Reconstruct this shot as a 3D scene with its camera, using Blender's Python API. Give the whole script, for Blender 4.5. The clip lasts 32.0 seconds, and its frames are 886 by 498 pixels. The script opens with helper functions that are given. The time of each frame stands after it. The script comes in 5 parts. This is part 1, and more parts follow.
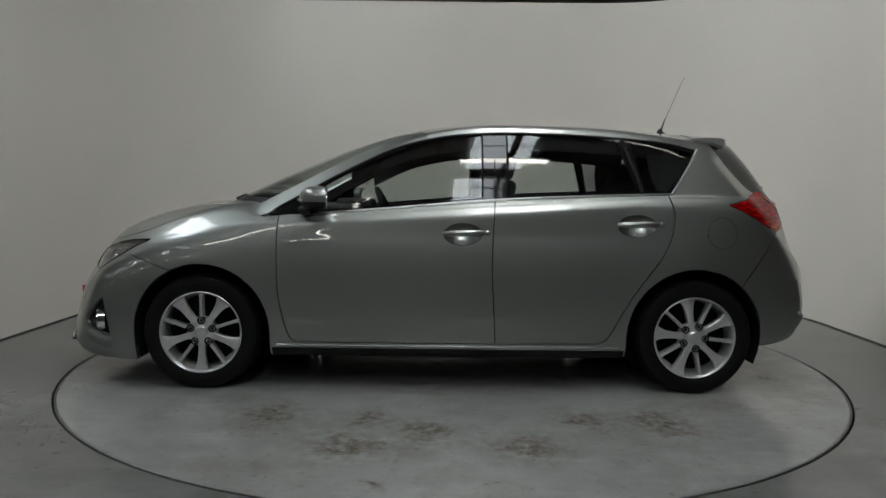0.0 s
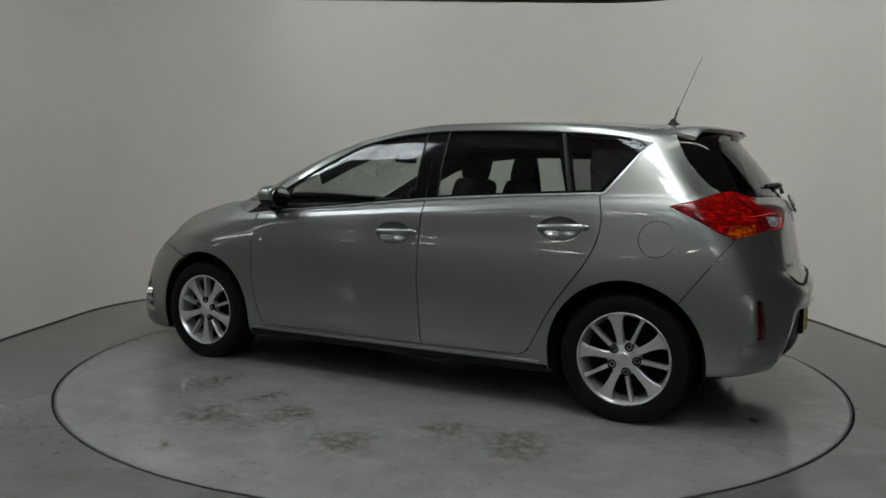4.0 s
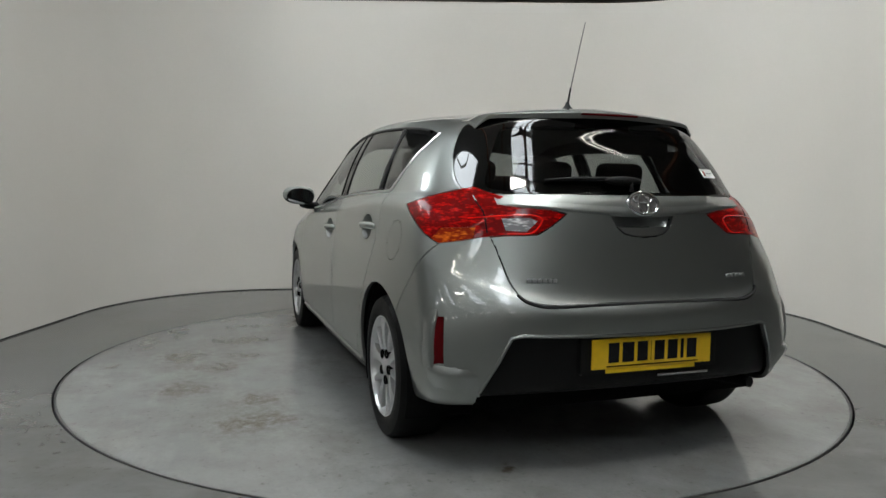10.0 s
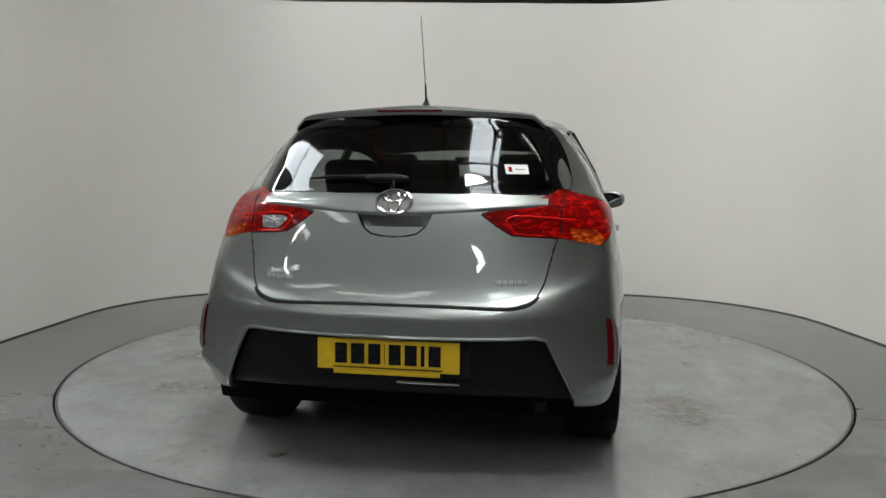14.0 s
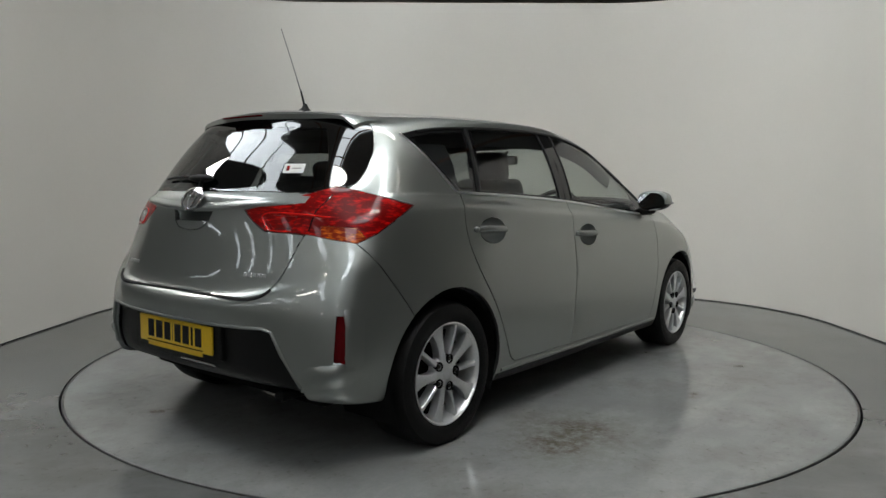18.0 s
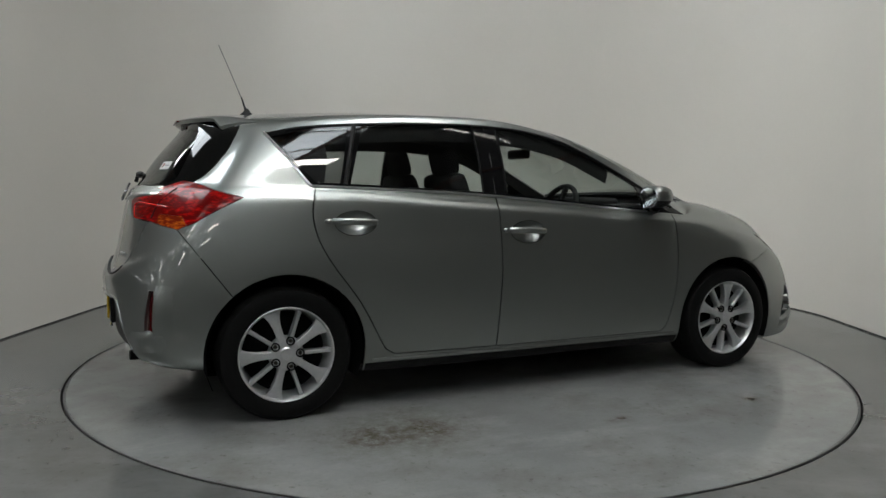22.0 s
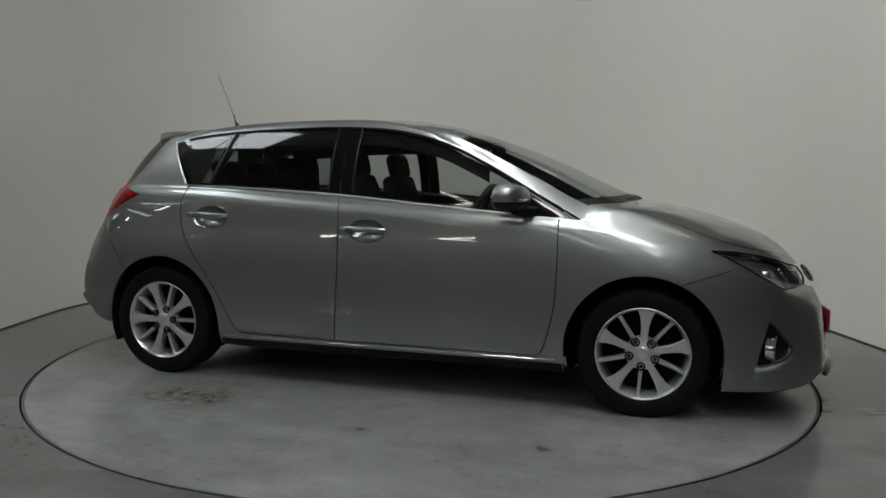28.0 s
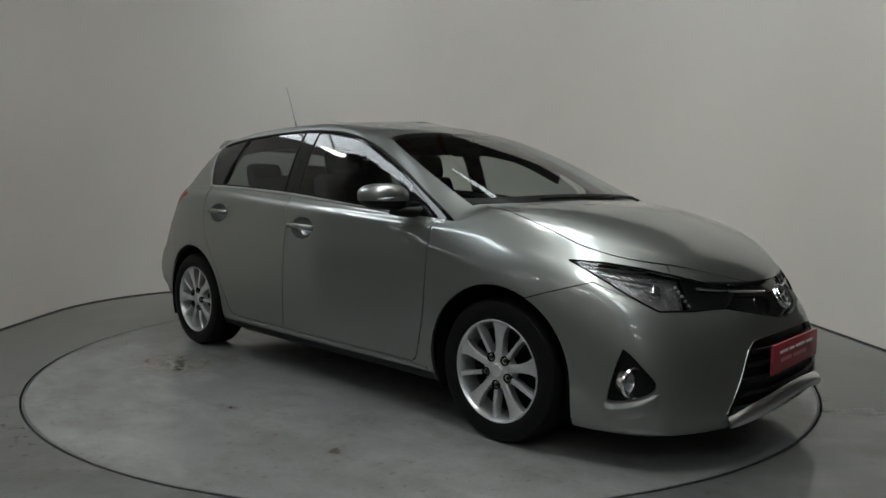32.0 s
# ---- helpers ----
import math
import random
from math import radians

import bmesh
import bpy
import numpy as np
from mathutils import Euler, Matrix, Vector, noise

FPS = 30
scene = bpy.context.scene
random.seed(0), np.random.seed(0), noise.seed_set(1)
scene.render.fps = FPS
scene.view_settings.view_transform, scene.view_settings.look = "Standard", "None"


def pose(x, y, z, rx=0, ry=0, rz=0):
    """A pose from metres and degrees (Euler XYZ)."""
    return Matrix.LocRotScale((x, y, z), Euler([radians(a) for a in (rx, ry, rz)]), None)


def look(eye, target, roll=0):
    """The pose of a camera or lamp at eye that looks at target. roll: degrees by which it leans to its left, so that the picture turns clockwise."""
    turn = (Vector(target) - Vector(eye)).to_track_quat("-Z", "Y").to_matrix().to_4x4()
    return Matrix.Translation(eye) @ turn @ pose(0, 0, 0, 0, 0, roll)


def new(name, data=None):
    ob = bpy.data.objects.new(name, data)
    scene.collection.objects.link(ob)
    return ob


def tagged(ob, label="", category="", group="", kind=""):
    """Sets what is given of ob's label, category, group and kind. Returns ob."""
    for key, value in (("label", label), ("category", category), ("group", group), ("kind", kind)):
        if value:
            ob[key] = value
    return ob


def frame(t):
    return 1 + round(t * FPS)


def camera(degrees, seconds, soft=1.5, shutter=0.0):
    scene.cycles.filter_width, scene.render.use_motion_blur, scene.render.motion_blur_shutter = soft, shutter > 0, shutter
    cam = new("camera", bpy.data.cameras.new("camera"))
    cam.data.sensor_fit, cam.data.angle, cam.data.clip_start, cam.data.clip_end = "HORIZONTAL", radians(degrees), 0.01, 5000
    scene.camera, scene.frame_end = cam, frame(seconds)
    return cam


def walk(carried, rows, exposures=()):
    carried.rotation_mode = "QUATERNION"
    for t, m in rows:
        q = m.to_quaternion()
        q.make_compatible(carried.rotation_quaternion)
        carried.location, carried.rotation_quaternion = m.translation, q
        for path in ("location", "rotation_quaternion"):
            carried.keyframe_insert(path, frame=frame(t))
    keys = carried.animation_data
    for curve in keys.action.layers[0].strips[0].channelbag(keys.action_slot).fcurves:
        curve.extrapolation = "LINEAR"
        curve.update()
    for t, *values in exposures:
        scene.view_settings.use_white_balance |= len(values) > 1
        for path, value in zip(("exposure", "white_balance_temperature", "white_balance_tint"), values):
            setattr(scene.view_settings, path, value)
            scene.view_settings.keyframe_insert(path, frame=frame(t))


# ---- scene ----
# ---------------------------------------------------------------- camera and its path
cam = camera(63.36, 32.0)
EYE = Vector((0.0, -4.51, 1.057))


def aim(pan, tilt, lean):
    """Pose of the tripod head: degrees to the right, downwards, and of lean to the left."""
    a, b = radians(pan), radians(tilt)
    way = Vector((math.sin(a) * math.cos(b), math.cos(a) * math.cos(b), -math.sin(b)))
    return look(EYE, EYE + way, lean)


walk(cam, [
    (0.0, aim(-0.760, 4.637, 0.769)), (12.1, aim(-0.760, 4.637, 0.769)),
    (12.8, aim(-0.819, 4.574, 0.641)), (14.5, aim(-0.819, 4.574, 0.641)),
    (16.4, aim(-1.191, 4.567, 0.524)), (20.1, aim(-1.191, 4.567, 0.524)),
    (20.45, aim(-1.264, 4.964, 0.552)), (25.6, aim(-1.264, 4.964, 0.552)),
    (26.0, aim(-0.201, 4.913, 0.581)), (26.5, aim(1.281, 4.898, 0.601)),
    (32.0, aim(1.281, 4.898, 0.601))],
    exposures=[(0.0, -0.01), (5.0, -0.01), (9.0, 0.44), (11.0, 0.58), (12.0, 0.53), (13.0, 0.64), (14.5, 0.66), (17.0, 0.43), (19.0, 0.35), (24.0, 0.12), (32.0, -0.07)])

# heading of the turntable, degrees, every four seconds
HEADINGS = (181.21, 153.48, 124.42, 95.92, 67.17, 39.03, 11.10, -17.39, -45.28)


def heading(t):
    return float(np.interp(t, np.arange(9) * 4.0, HEADINGS))


# ---------------------------------------------------------------- light
world = bpy.data.worlds.new("world")
scene.world = world
world.use_nodes = True
world.node_tree.nodes["Background"].inputs[0].default_value = (0.5, 0.55, 0.6, 1)
world.node_tree.nodes["Background"].inputs[1].default_value = 0.05


# ---------------------------------------------------------------- materials
def material(name, colour, rough=0.5, metal=0.0, coat=0.0, noise_scale=0.0, vary=0.0, bump=0.0, rough_vary=0.0, spec=0.5, fine=8.0):
    m = bpy.data.materials.new(name)
    m.use_nodes = True
    nt = m.node_tree
    p = nt.nodes["Principled BSDF"]
    p.inputs["Base Color"].default_value = (*colour, 1)
    p.inputs["Roughness"].default_value = rough
    p.inputs["Metallic"].default_value = metal
    p.inputs["Coat Weight"].default_value = coat
    p.inputs["Coat Roughness"].default_value = 0.03
    p.inputs["Specular IOR Level"].default_value = spec
    if noise_scale:
        tc = nt.nodes.new("ShaderNodeTexCoord")
        n1 = nt.nodes.new("ShaderNodeTexNoise")
        n1.inputs["Scale"].default_value = noise_scale
        n1.inputs["Detail"].default_value = 6
        n2 = nt.nodes.new("ShaderNodeTexNoise")
        n2.inputs["Scale"].default_value = noise_scale * fine
        n2.inputs["Detail"].default_value = 3
        for n in (n1, n2):
            nt.links.new(tc.outputs["Object"], n.inputs["Vector"])
        add = nt.nodes.new("ShaderNodeMath")
        add.operation = "MULTIPLY_ADD"
        nt.links.new(n2.outputs["Fac"], add.inputs[0])
        add.inputs[1].default_value = 0.4
        nt.links.new(n1.outputs["Fac"], add.inputs[2])
        if vary:
            mr = nt.nodes.new("ShaderNodeMapRange")
            nt.links.new(add.outputs[0], mr.inputs["Value"])
            mr.inputs["From Min"].default_value, mr.inputs["From Max"].default_value = 0.4, 1.0
            mr.inputs["To Min"].default_value, mr.inputs["To Max"].default_value = 1 - vary, 1 + vary
            mix = nt.nodes.new("ShaderNodeVectorMath")
            mix.operation = "SCALE"
            mix.inputs[0].default_value = colour
            nt.links.new(mr.outputs[0], mix.inputs["Scale"])
            nt.links.new(mix.outputs[0], p.inputs["Base Color"])
        if rough_vary:
            mr = nt.nodes.new("ShaderNodeMapRange")
            nt.links.new(n1.outputs["Fac"], mr.inputs["Value"])
            mr.inputs["From Min"].default_value, mr.inputs["From Max"].default_value = 0.3, 0.7
            mr.inputs["To Min"].default_value, mr.inputs["To Max"].default_value = max(0.02, rough - rough_vary), rough + rough_vary
            nt.links.new(mr.outputs[0], p.inputs["Roughness"])
        if bump:
            bp = nt.nodes.new("ShaderNodeBump")
            bp.inputs["Strength"].default_value = bump
            bp.inputs["Distance"].default_value = 0.004
            nt.links.new(n2.outputs["Fac"], bp.inputs["Height"])
            nt.links.new(bp.outputs[0], p.inputs["Normal"])
    return m


def glowing(name, colour, strength):
    m = material(name, colour, 0.6)
    p = m.node_tree.nodes["Principled BSDF"]
    p.inputs["Emission Color"].default_value = (*colour, 1)
    p.inputs["Emission Strength"].default_value = strength
    return m


def pane_material(name, tint, gloss=1.0):
    """Clear or tinted thin pane: what passes keeps the tint, what is mirrored follows Fresnel."""
    m = bpy.data.materials.new(name)
    m.use_nodes = True
    nt = m.node_tree
    nt.nodes.remove(nt.nodes["Principled BSDF"])
    out = nt.nodes["Material Output"]
    tr = nt.nodes.new("ShaderNodeBsdfTransparent")
    tr.inputs[0].default_value = (*tint, 1)
    gl = nt.nodes.new("ShaderNodeBsdfGlossy")
    gl.inputs["Roughness"].default_value = 0.02
    lw = nt.nodes.new("ShaderNodeLayerWeight")
    lw.inputs["Blend"].default_value = 0.5
    po = nt.nodes.new("ShaderNodeMath")
    po.operation = "POWER"
    nt.links.new(lw.outputs["Facing"], po.inputs[0])
    po.inputs[1].default_value = 4.5
    fr = nt.nodes.new("ShaderNodeMath")
    fr.operation = "MULTIPLY_ADD"
    nt.links.new(po.outputs[0], fr.inputs[0])
    fr.inputs[1].default_value, fr.inputs[2].default_value = 0.94 * gloss, 0.055 * gloss
    mx = nt.nodes.new("ShaderNodeMixShader")
    nt.links.new(fr.outputs[0], mx.inputs[0])
    nt.links.new(tr.outputs[0], mx.inputs[1])
    nt.links.new(gl.outputs[0], mx.inputs[2])
    nt.links.new(mx.outputs[0], out.inputs[0])
    return m


PAINT = material("metallic_paint", (0.295, 0.309, 0.297), 0.43, 1.0, 1.0, 900, 0.12, 0.0)
PAINT.node_tree.nodes["Principled BSDF"].inputs["Coat IOR"].default_value = 1.62
PAINT.node_tree.nodes["Principled BSDF"].inputs["Coat Roughness"].default_value = 0.012
GLASS = pane_material("window_glass", (0.72, 0.76, 0.74))
DARK_GLASS = pane_material("privacy_glass", (0.35, 0.37, 0.37))
CLEAR = pane_material("lens_clear", (0.92, 0.94, 0.94))
GLOSS_BLACK = material("gloss_black", (0.008, 0.008, 0.009), 0.05, 0, 0.0, 60, 0.2, spec=0.3)
PILLAR = material("satin_black", (0.006, 0.006, 0.0065), 0.05, 0, 0, 90, 0.25, spec=0.35)
BLACK = material("black_plastic", (0.0075, 0.0075, 0.0075), 0.40, 0, 0, 300, 0.25, 0.2, spec=0.2)
TRIM = material("cabin_trim", (0.02, 0.02, 0.021), 0.8, 0, 0, 200, 0.3, 0.4)
LINER = material("headlining", (0.10, 0.10, 0.095), 0.95, 0, 0, 250, 0.15, 0.3)
FABRIC = material("seat_fabric", (0.022, 0.022, 0.024), 0.95, 0, 0, 160, 0.4, 0.6)
RUBBER = material("tyre_rubber", (0.007, 0.007, 0.007), 0.5, 0, 0, 120, 0.3, 0.2, spec=0.12)
ALLOY = material("alloy_silver", (0.64, 0.645, 0.65), 0.32, 0.65, 0.4, 80, 0.08)
SATIN = material("satin_strip", (0.80, 0.80, 0.81), 0.28, 1.0, 0, 40, 0.05)
CHROME = material("chrome", (0.82, 0.82, 0.83), 0.08, 1.0, 0, 40, 0.05)
STEEL = material("brake_steel", (0.25, 0.24, 0.23), 0.45, 0.9, 0, 60, 0.3)
LETTER = material("dull_chrome_letter", (0.42, 0.42, 0.43), 0.3, 1.0, 0, 40, 0.05)
DISC_STEEL = material("dark_brake_steel", (0.05, 0.045, 0.04), 0.6, 0.7, 0, 60, 0.4)


def lens(name, dark, bright, rough=0.30):
    """Coloured lamp lens: a mosaic of brighter cells in its colour paints the glints of reflector facets behind it."""
    m = material(name, dark, rough, 0, 0.3, spec=0.08)
    nt = m.node_tree
    p = nt.nodes["Principled BSDF"]
    tc = nt.nodes.new("ShaderNodeTexCoord")
    mp = nt.nodes.new("ShaderNodeMapping")
    mp.inputs["Scale"].default_value = (1, 1, 3.2)
    nt.links.new(tc.outputs["Object"], mp.inputs[0])
    vo = nt.nodes.new("ShaderNodeTexVoronoi")
    vo.feature = "SMOOTH_F1"
    vo.inputs["Scale"].default_value = 58
    no = nt.nodes.new("ShaderNodeTexNoise")
    no.inputs["Scale"].default_value = 20
    no.inputs["Detail"].default_value = 3
    for n in (vo, no):
        nt.links.new(mp.outputs[0], n.inputs["Vector"])
    mul = nt.nodes.new("ShaderNodeMath")
    mul.operation = "MULTIPLY_ADD"
    nt.links.new(vo.outputs["Distance"], mul.inputs[0])
    mul.inputs[1].default_value = -0.35
    nt.links.new(no.outputs["Fac"], mul.inputs[2])
    ramp = nt.nodes.new("ShaderNodeValToRGB")
    ramp.color_ramp.elements[0].position, ramp.color_ramp.elements[0].color = 0.34, (*dark, 1)
    ramp.color_ramp.elements[1].position, ramp.color_ramp.elements[1].color = 0.66, (*bright, 1)
    nt.links.new(mul.outputs[0], ramp.inputs[0])
    nt.links.new(ramp.outputs[0], p.inputs["Base Color"])
    return m


RED_LENS = lens("red_lens", (0.150, 0.0008, 0.0010), (0.72, 0.006, 0.004))
RED_GUIDE = material("bright_red_guide", (0.80, 0.012, 0.008), 0.15, 0, 0.3, 60, 0.1)
DARK_RED = material("dark_red_lens", (0.085, 0.003, 0.005), 0.2, 0, 0.1, 60, 0.2, spec=0.15)
FRIT = material("black_frit", (0.003, 0.003, 0.003), 0.02, 0, 0, 60, 0.2, spec=0.6)
AMBER_LENS = lens("amber_lens", (0.22, 0.015, 0.003), (0.90, 0.22, 0.015))
WHITE_LENS = lens("white_lens", (0.20, 0.20, 0.21), (0.9, 0.9, 0.9))
LAMP_BOWL = material("lamp_reflector", (0.56, 0.56, 0.57), 0.10, 0.88, 0, 26, 0.4, 1.0, fine=3.2)
YELLOW = material("plate_yellow", (0.78, 0.50, 0.015), 0.35, 0, 0.3, 40, 0.06)
RED_PLATE = material("dealer_red", (0.32, 0.022, 0.034), 0.4, 0, 0.3, 40, 0.08)
WHITE = material("white_sticker", (0.75, 0.76, 0.74), 0.5, 0, 0, 60, 0.08)
MIRROR = material("mirror_glass", (0.85, 0.86, 0.87), 0.02, 1.0)
WELL = material("wheel_well", (0.006, 0.006, 0.006), 0.9, 0, 0, 60, 0.4, 0.3, spec=0.1)


# ---------------------------------------------------------------- mesh helpers
def part(name, bm, mat, parent=None, label="", smooth=True, sharp=40, faired=False):
    """Links a bmesh as one mesh object, under a thing or a part."""
    for f in bm.faces:
        f.smooth = smooth
    if smooth and sharp:
        for e in bm.edges:
            if len(e.link_faces) == 2 and e.calc_face_angle(0) > radians(sharp):
                e.smooth = False
    me = bpy.data.meshes.new(name)
    bm.to_mesh(me)
    bm.free()
    me.materials.append(mat)
    if faired:
        fair = [fair_normal(v.co) for v in me.vertices]
        rim = me.attributes.get("rim")
        loops = [(0, 0, 0)] * len(me.loops)
        for f in me.polygons:
            edge_face = rim is not None and rim.data[f.index].value
            for k in f.loop_indices:
                loops[k] = tuple(f.normal) if edge_face else fair[me.loops[k].vertex_index]
        me.normals_split_custom_set(loops)
    ob = new(name, me)
    if parent is not None:
        ob.parent = parent
    if label:
        tagged(ob, label)
    return ob


def box(bm, x0, x1, y0, y1, z0, z1, bevel=0.0, segments=2):
    made = bmesh.ops.create_cube(bm, size=1)["verts"]
    for v in made:
        v.co = Vector(((x0 + x1) / 2 + v.co.x * (x1 - x0), (y0 + y1) / 2 + v.co.y * (y1 - y0), (z0 + z1) / 2 + v.co.z * (z1 - z0)))
    if bevel:
        edges = {e for v in made for e in v.link_edges}
        bmesh.ops.bevel(bm, geom=list(edges), offset=bevel, segments=segments, affect="EDGES", profile=0.6)
    return bm


def lathe(profile, n=48, axis="y", closed=False):
    """A turned shape: profile of (radius, along) about the axis."""
    bm = bmesh.new()
    rings = []
    for r, h in profile:
        ring = []
        for i in range(n):
            a = 2 * math.pi * i / n
            c, s = r * math.cos(a), r * math.sin(a)
            ring.append(bm.verts.new((c, h, s) if axis == "y" else (c, s, h) if axis == "z" else (h, c, s)))
        rings.append(ring)
    pairs = list(zip(rings, rings[1:])) + ([(rings[-1], rings[0])] if closed else [])
    for a, b in pairs:
        for i in range(n):
            bm.faces.new((a[i], a[(i + 1) % n], b[(i + 1) % n], b[i]))
    if not closed:
        for ring in (rings[0], rings[-1]):
            bm.faces.new(ring)
    bmesh.ops.recalc_face_normals(bm, faces=bm.faces)
    return bm


def tube(path, radius, n=8, taper=1.0):
    """A round bar along a path of points."""
    bm = bmesh.new()
    pts = [Vector(p) for p in path]
    rings = []
    for i, p in enumerate(pts):
        d = (pts[min(i + 1, len(pts) - 1)] - pts[max(i - 1, 0)]).normalized()
        a = d.orthogonal().normalized() if i == 0 else (rings_a - d * rings_a.dot(d)).normalized()
        rings_a = a
        b = d.cross(a)
        r = radius * (1 + (taper - 1) * i / max(1, len(pts) - 1))
        rings.append([bm.verts.new(p + r * (math.cos(2 * math.pi * k / n) * a + math.sin(2 * math.pi * k / n) * b)) for k in range(n)])
    for ra, rb in zip(rings, rings[1:]):
        for k in range(n):
            bm.faces.new((ra[k], ra[(k + 1) % n], rb[(k + 1) % n], rb[k]))
    bm.faces.new(rings[0]), bm.faces.new(rings[-1])
    bmesh.ops.recalc_face_normals(bm, faces=bm.faces)
    return bm


def slab(outline, depth, place=None):
    """A plate with the given outline (x, y), extruded by depth along z, then placed."""
    bm = bmesh.new()
    f = bm.faces.new([bm.verts.new((x, y, 0)) for x, y in outline])
    got = bmesh.ops.extrude_face_region(bm, geom=[f])
    for v in got["geom"]:
        if isinstance(v, bmesh.types.BMVert):
            v.co.z += depth
    bmesh.ops.recalc_face_normals(bm, faces=bm.faces)
    if place is not None:
        bmesh.ops.transform(bm, matrix=place, verts=bm.verts)
    return bm


def merge(*bms):
    """One bmesh out of several."""
    out = bms[0]
    for b in bms[1:]:
        me = bpy.data.meshes.new("joining")
        b.to_mesh(me)
        out.from_mesh(me)
        bpy.data.meshes.remove(me)
        b.free()
    return out


def concrete(name, stains, tone=1.0):
    """Worn grey floor paint: broad cloudy wear, fine scuffs, brown blotches with ragged edges at the places given."""
    m = bpy.data.materials.new(name)
    m.use_nodes = True
    nt = m.node_tree
    p = nt.nodes["Principled BSDF"]
    tc = nt.nodes.new("ShaderNodeTexCoord")

    def noise_of(scale, detail, rough=0.55, stretch=None):
        n = nt.nodes.new("ShaderNodeTexNoise")
        n.inputs["Scale"].default_value, n.inputs["Detail"].default_value, n.inputs["Roughness"].default_value = scale, detail, rough
        src = tc.outputs["Object"]
        if stretch:
            mp = nt.nodes.new("ShaderNodeMapping")
            mp.inputs["Scale"].default_value = stretch
            mp.inputs["Rotation"].default_value = (0, 0, 0.5)
            nt.links.new(src, mp.inputs[0])
            src = mp.outputs[0]
        nt.links.new(src, n.inputs["Vector"])
        return n.outputs["Fac"]

    def ranged(x, a, b, c, d):
        r = nt.nodes.new("ShaderNodeMapRange")
        nt.links.new(x, r.inputs["Value"])
        for k, v in zip(("From Min", "From Max", "To Min", "To Max"), (a, b, c, d)):
            r.inputs[k].default_value = v
        return r.outputs[0]

    def blend(fac, a, b):
        x = nt.nodes.new("ShaderNodeMix")
        x.data_type = "RGBA"
        nt.links.new(fac, x.inputs[0])
        for s, v in ((x.inputs[6], a), (x.inputs[7], b)):
            if isinstance(v, tuple):
                s.default_value = (*v, 1)
            else:
                nt.links.new(v, s)
        return x.outputs[2]

    def scaled(src, k):
        v = nt.nodes.new("ShaderNodeVectorMath")
        v.operation = "SCALE"
        nt.links.new(src, v.inputs[0])
        v.inputs["Scale"].default_value = k
        return v.outputs[0]

    def times(a, b):
        q = nt.nodes.new("ShaderNodeMath")
        q.operation = "MULTIPLY"
        nt.links.new(a, q.inputs[0])
        nt.links.new(b, q.inputs[1])
        return q.outputs[0]

    broad, mid, fine, streak = noise_of(0.9, 5), noise_of(4, 8, 0.7), noise_of(60, 4), noise_of(1.5, 5, 0.6, (1, 3, 1))
    grime, speck = noise_of(1.7, 9, 0.68), noise_of(26, 3, 0.6)
    colour = blend(ranged(broad, .35, .65, 0, 1), tuple(.150 * tone * c for c in (1, 1.03, 1.0)), tuple(.205 * tone * c for c in (1, 1.025, .99)))
    colour = blend(ranged(streak, .52, .75, 0, .45), colour, tuple(.27 * tone * c for c in (1, 1.01, .98)))
    colour = blend(ranged(grime, .47, .70, 0, .58), colour, tuple(.090 * tone * c for c in (1.05, 1, .86)))
    colour = blend(ranged(mid, .50, .75, 0, .35), colour, tuple(.10 * tone * c for c in (1, 1, .94)))
    colour = blend(times(ranged(speck, .60, .72, 0, .5), ranged(grime, .42, .55, 0, 1)), colour, (.060 * tone, .056 * tone, .046 * tone))
    colour = blend(ranged(fine, .3, .7, 0, .10), colour, (.08, .08, .075))
    # brown blots with edges drawn out by a warped field
    warp = None
    for scale, amp in ((3.5, .32), (17, .10)):
        n = nt.nodes.new("ShaderNodeTexNoise")
        n.inputs["Scale"].default_value, n.inputs["Detail"].default_value = scale, 4
        nt.links.new(tc.outputs["Object"], n.inputs["Vector"])
        mid_v = nt.nodes.new("ShaderNodeVectorMath")
        mid_v.operation = "SUBTRACT"
        nt.links.new(n.outputs["Color"], mid_v.inputs[0])
        mid_v.inputs[1].default_value = (.5, .5, .5)
        add = nt.nodes.new("ShaderNodeVectorMath")
        add.operation = "ADD"
        nt.links.new(warp or tc.outputs["Object"], add.inputs[0])
        nt.links.new(scaled(mid_v.outputs[0], amp), add.inputs[1])
        warp = add.outputs[0]
    flat = nt.nodes.new("ShaderNodeVectorMath")
    flat.operation = "MULTIPLY"
    nt.links.new(warp, flat.inputs[0])
    flat.inputs[1].default_value = (1, 1, 0)
    rub = ranged(noise_of(20, 6, 0.75), .36, .62, 0, 1)
    for x, y, r in stains:
        d = nt.nodes.new("ShaderNodeVectorMath")
        d.operation = "DISTANCE"
        nt.links.new(flat.outputs[0], d.inputs[0])
        d.inputs[1].default_value = (x, y, 0)
        spot = ranged(d.outputs["Value"], .5 * r, 1.25 * r, .70, 0)
        halo = ranged(d.outputs["Value"], .8 * r, 2.8 * r, .50, 0)
        colour = blend(times(halo, rub), colour, (.095, .085, .062))
        colour = blend(spot if r < .05 else times(spot, rub), colour, (.070, .055, .030))
    nt.links.new(colour, p.inputs["Base Color"])
    nt.links.new(ranged(grime, .35, .65, .18, .07), p.inputs["Roughness"])
    bp = nt.nodes.new("ShaderNodeBump")
    bp.inputs["Strength"].default_value, bp.inputs["Distance"].default_value = 0.03, 0.001
    nt.links.new(fine, bp.inputs["Height"])
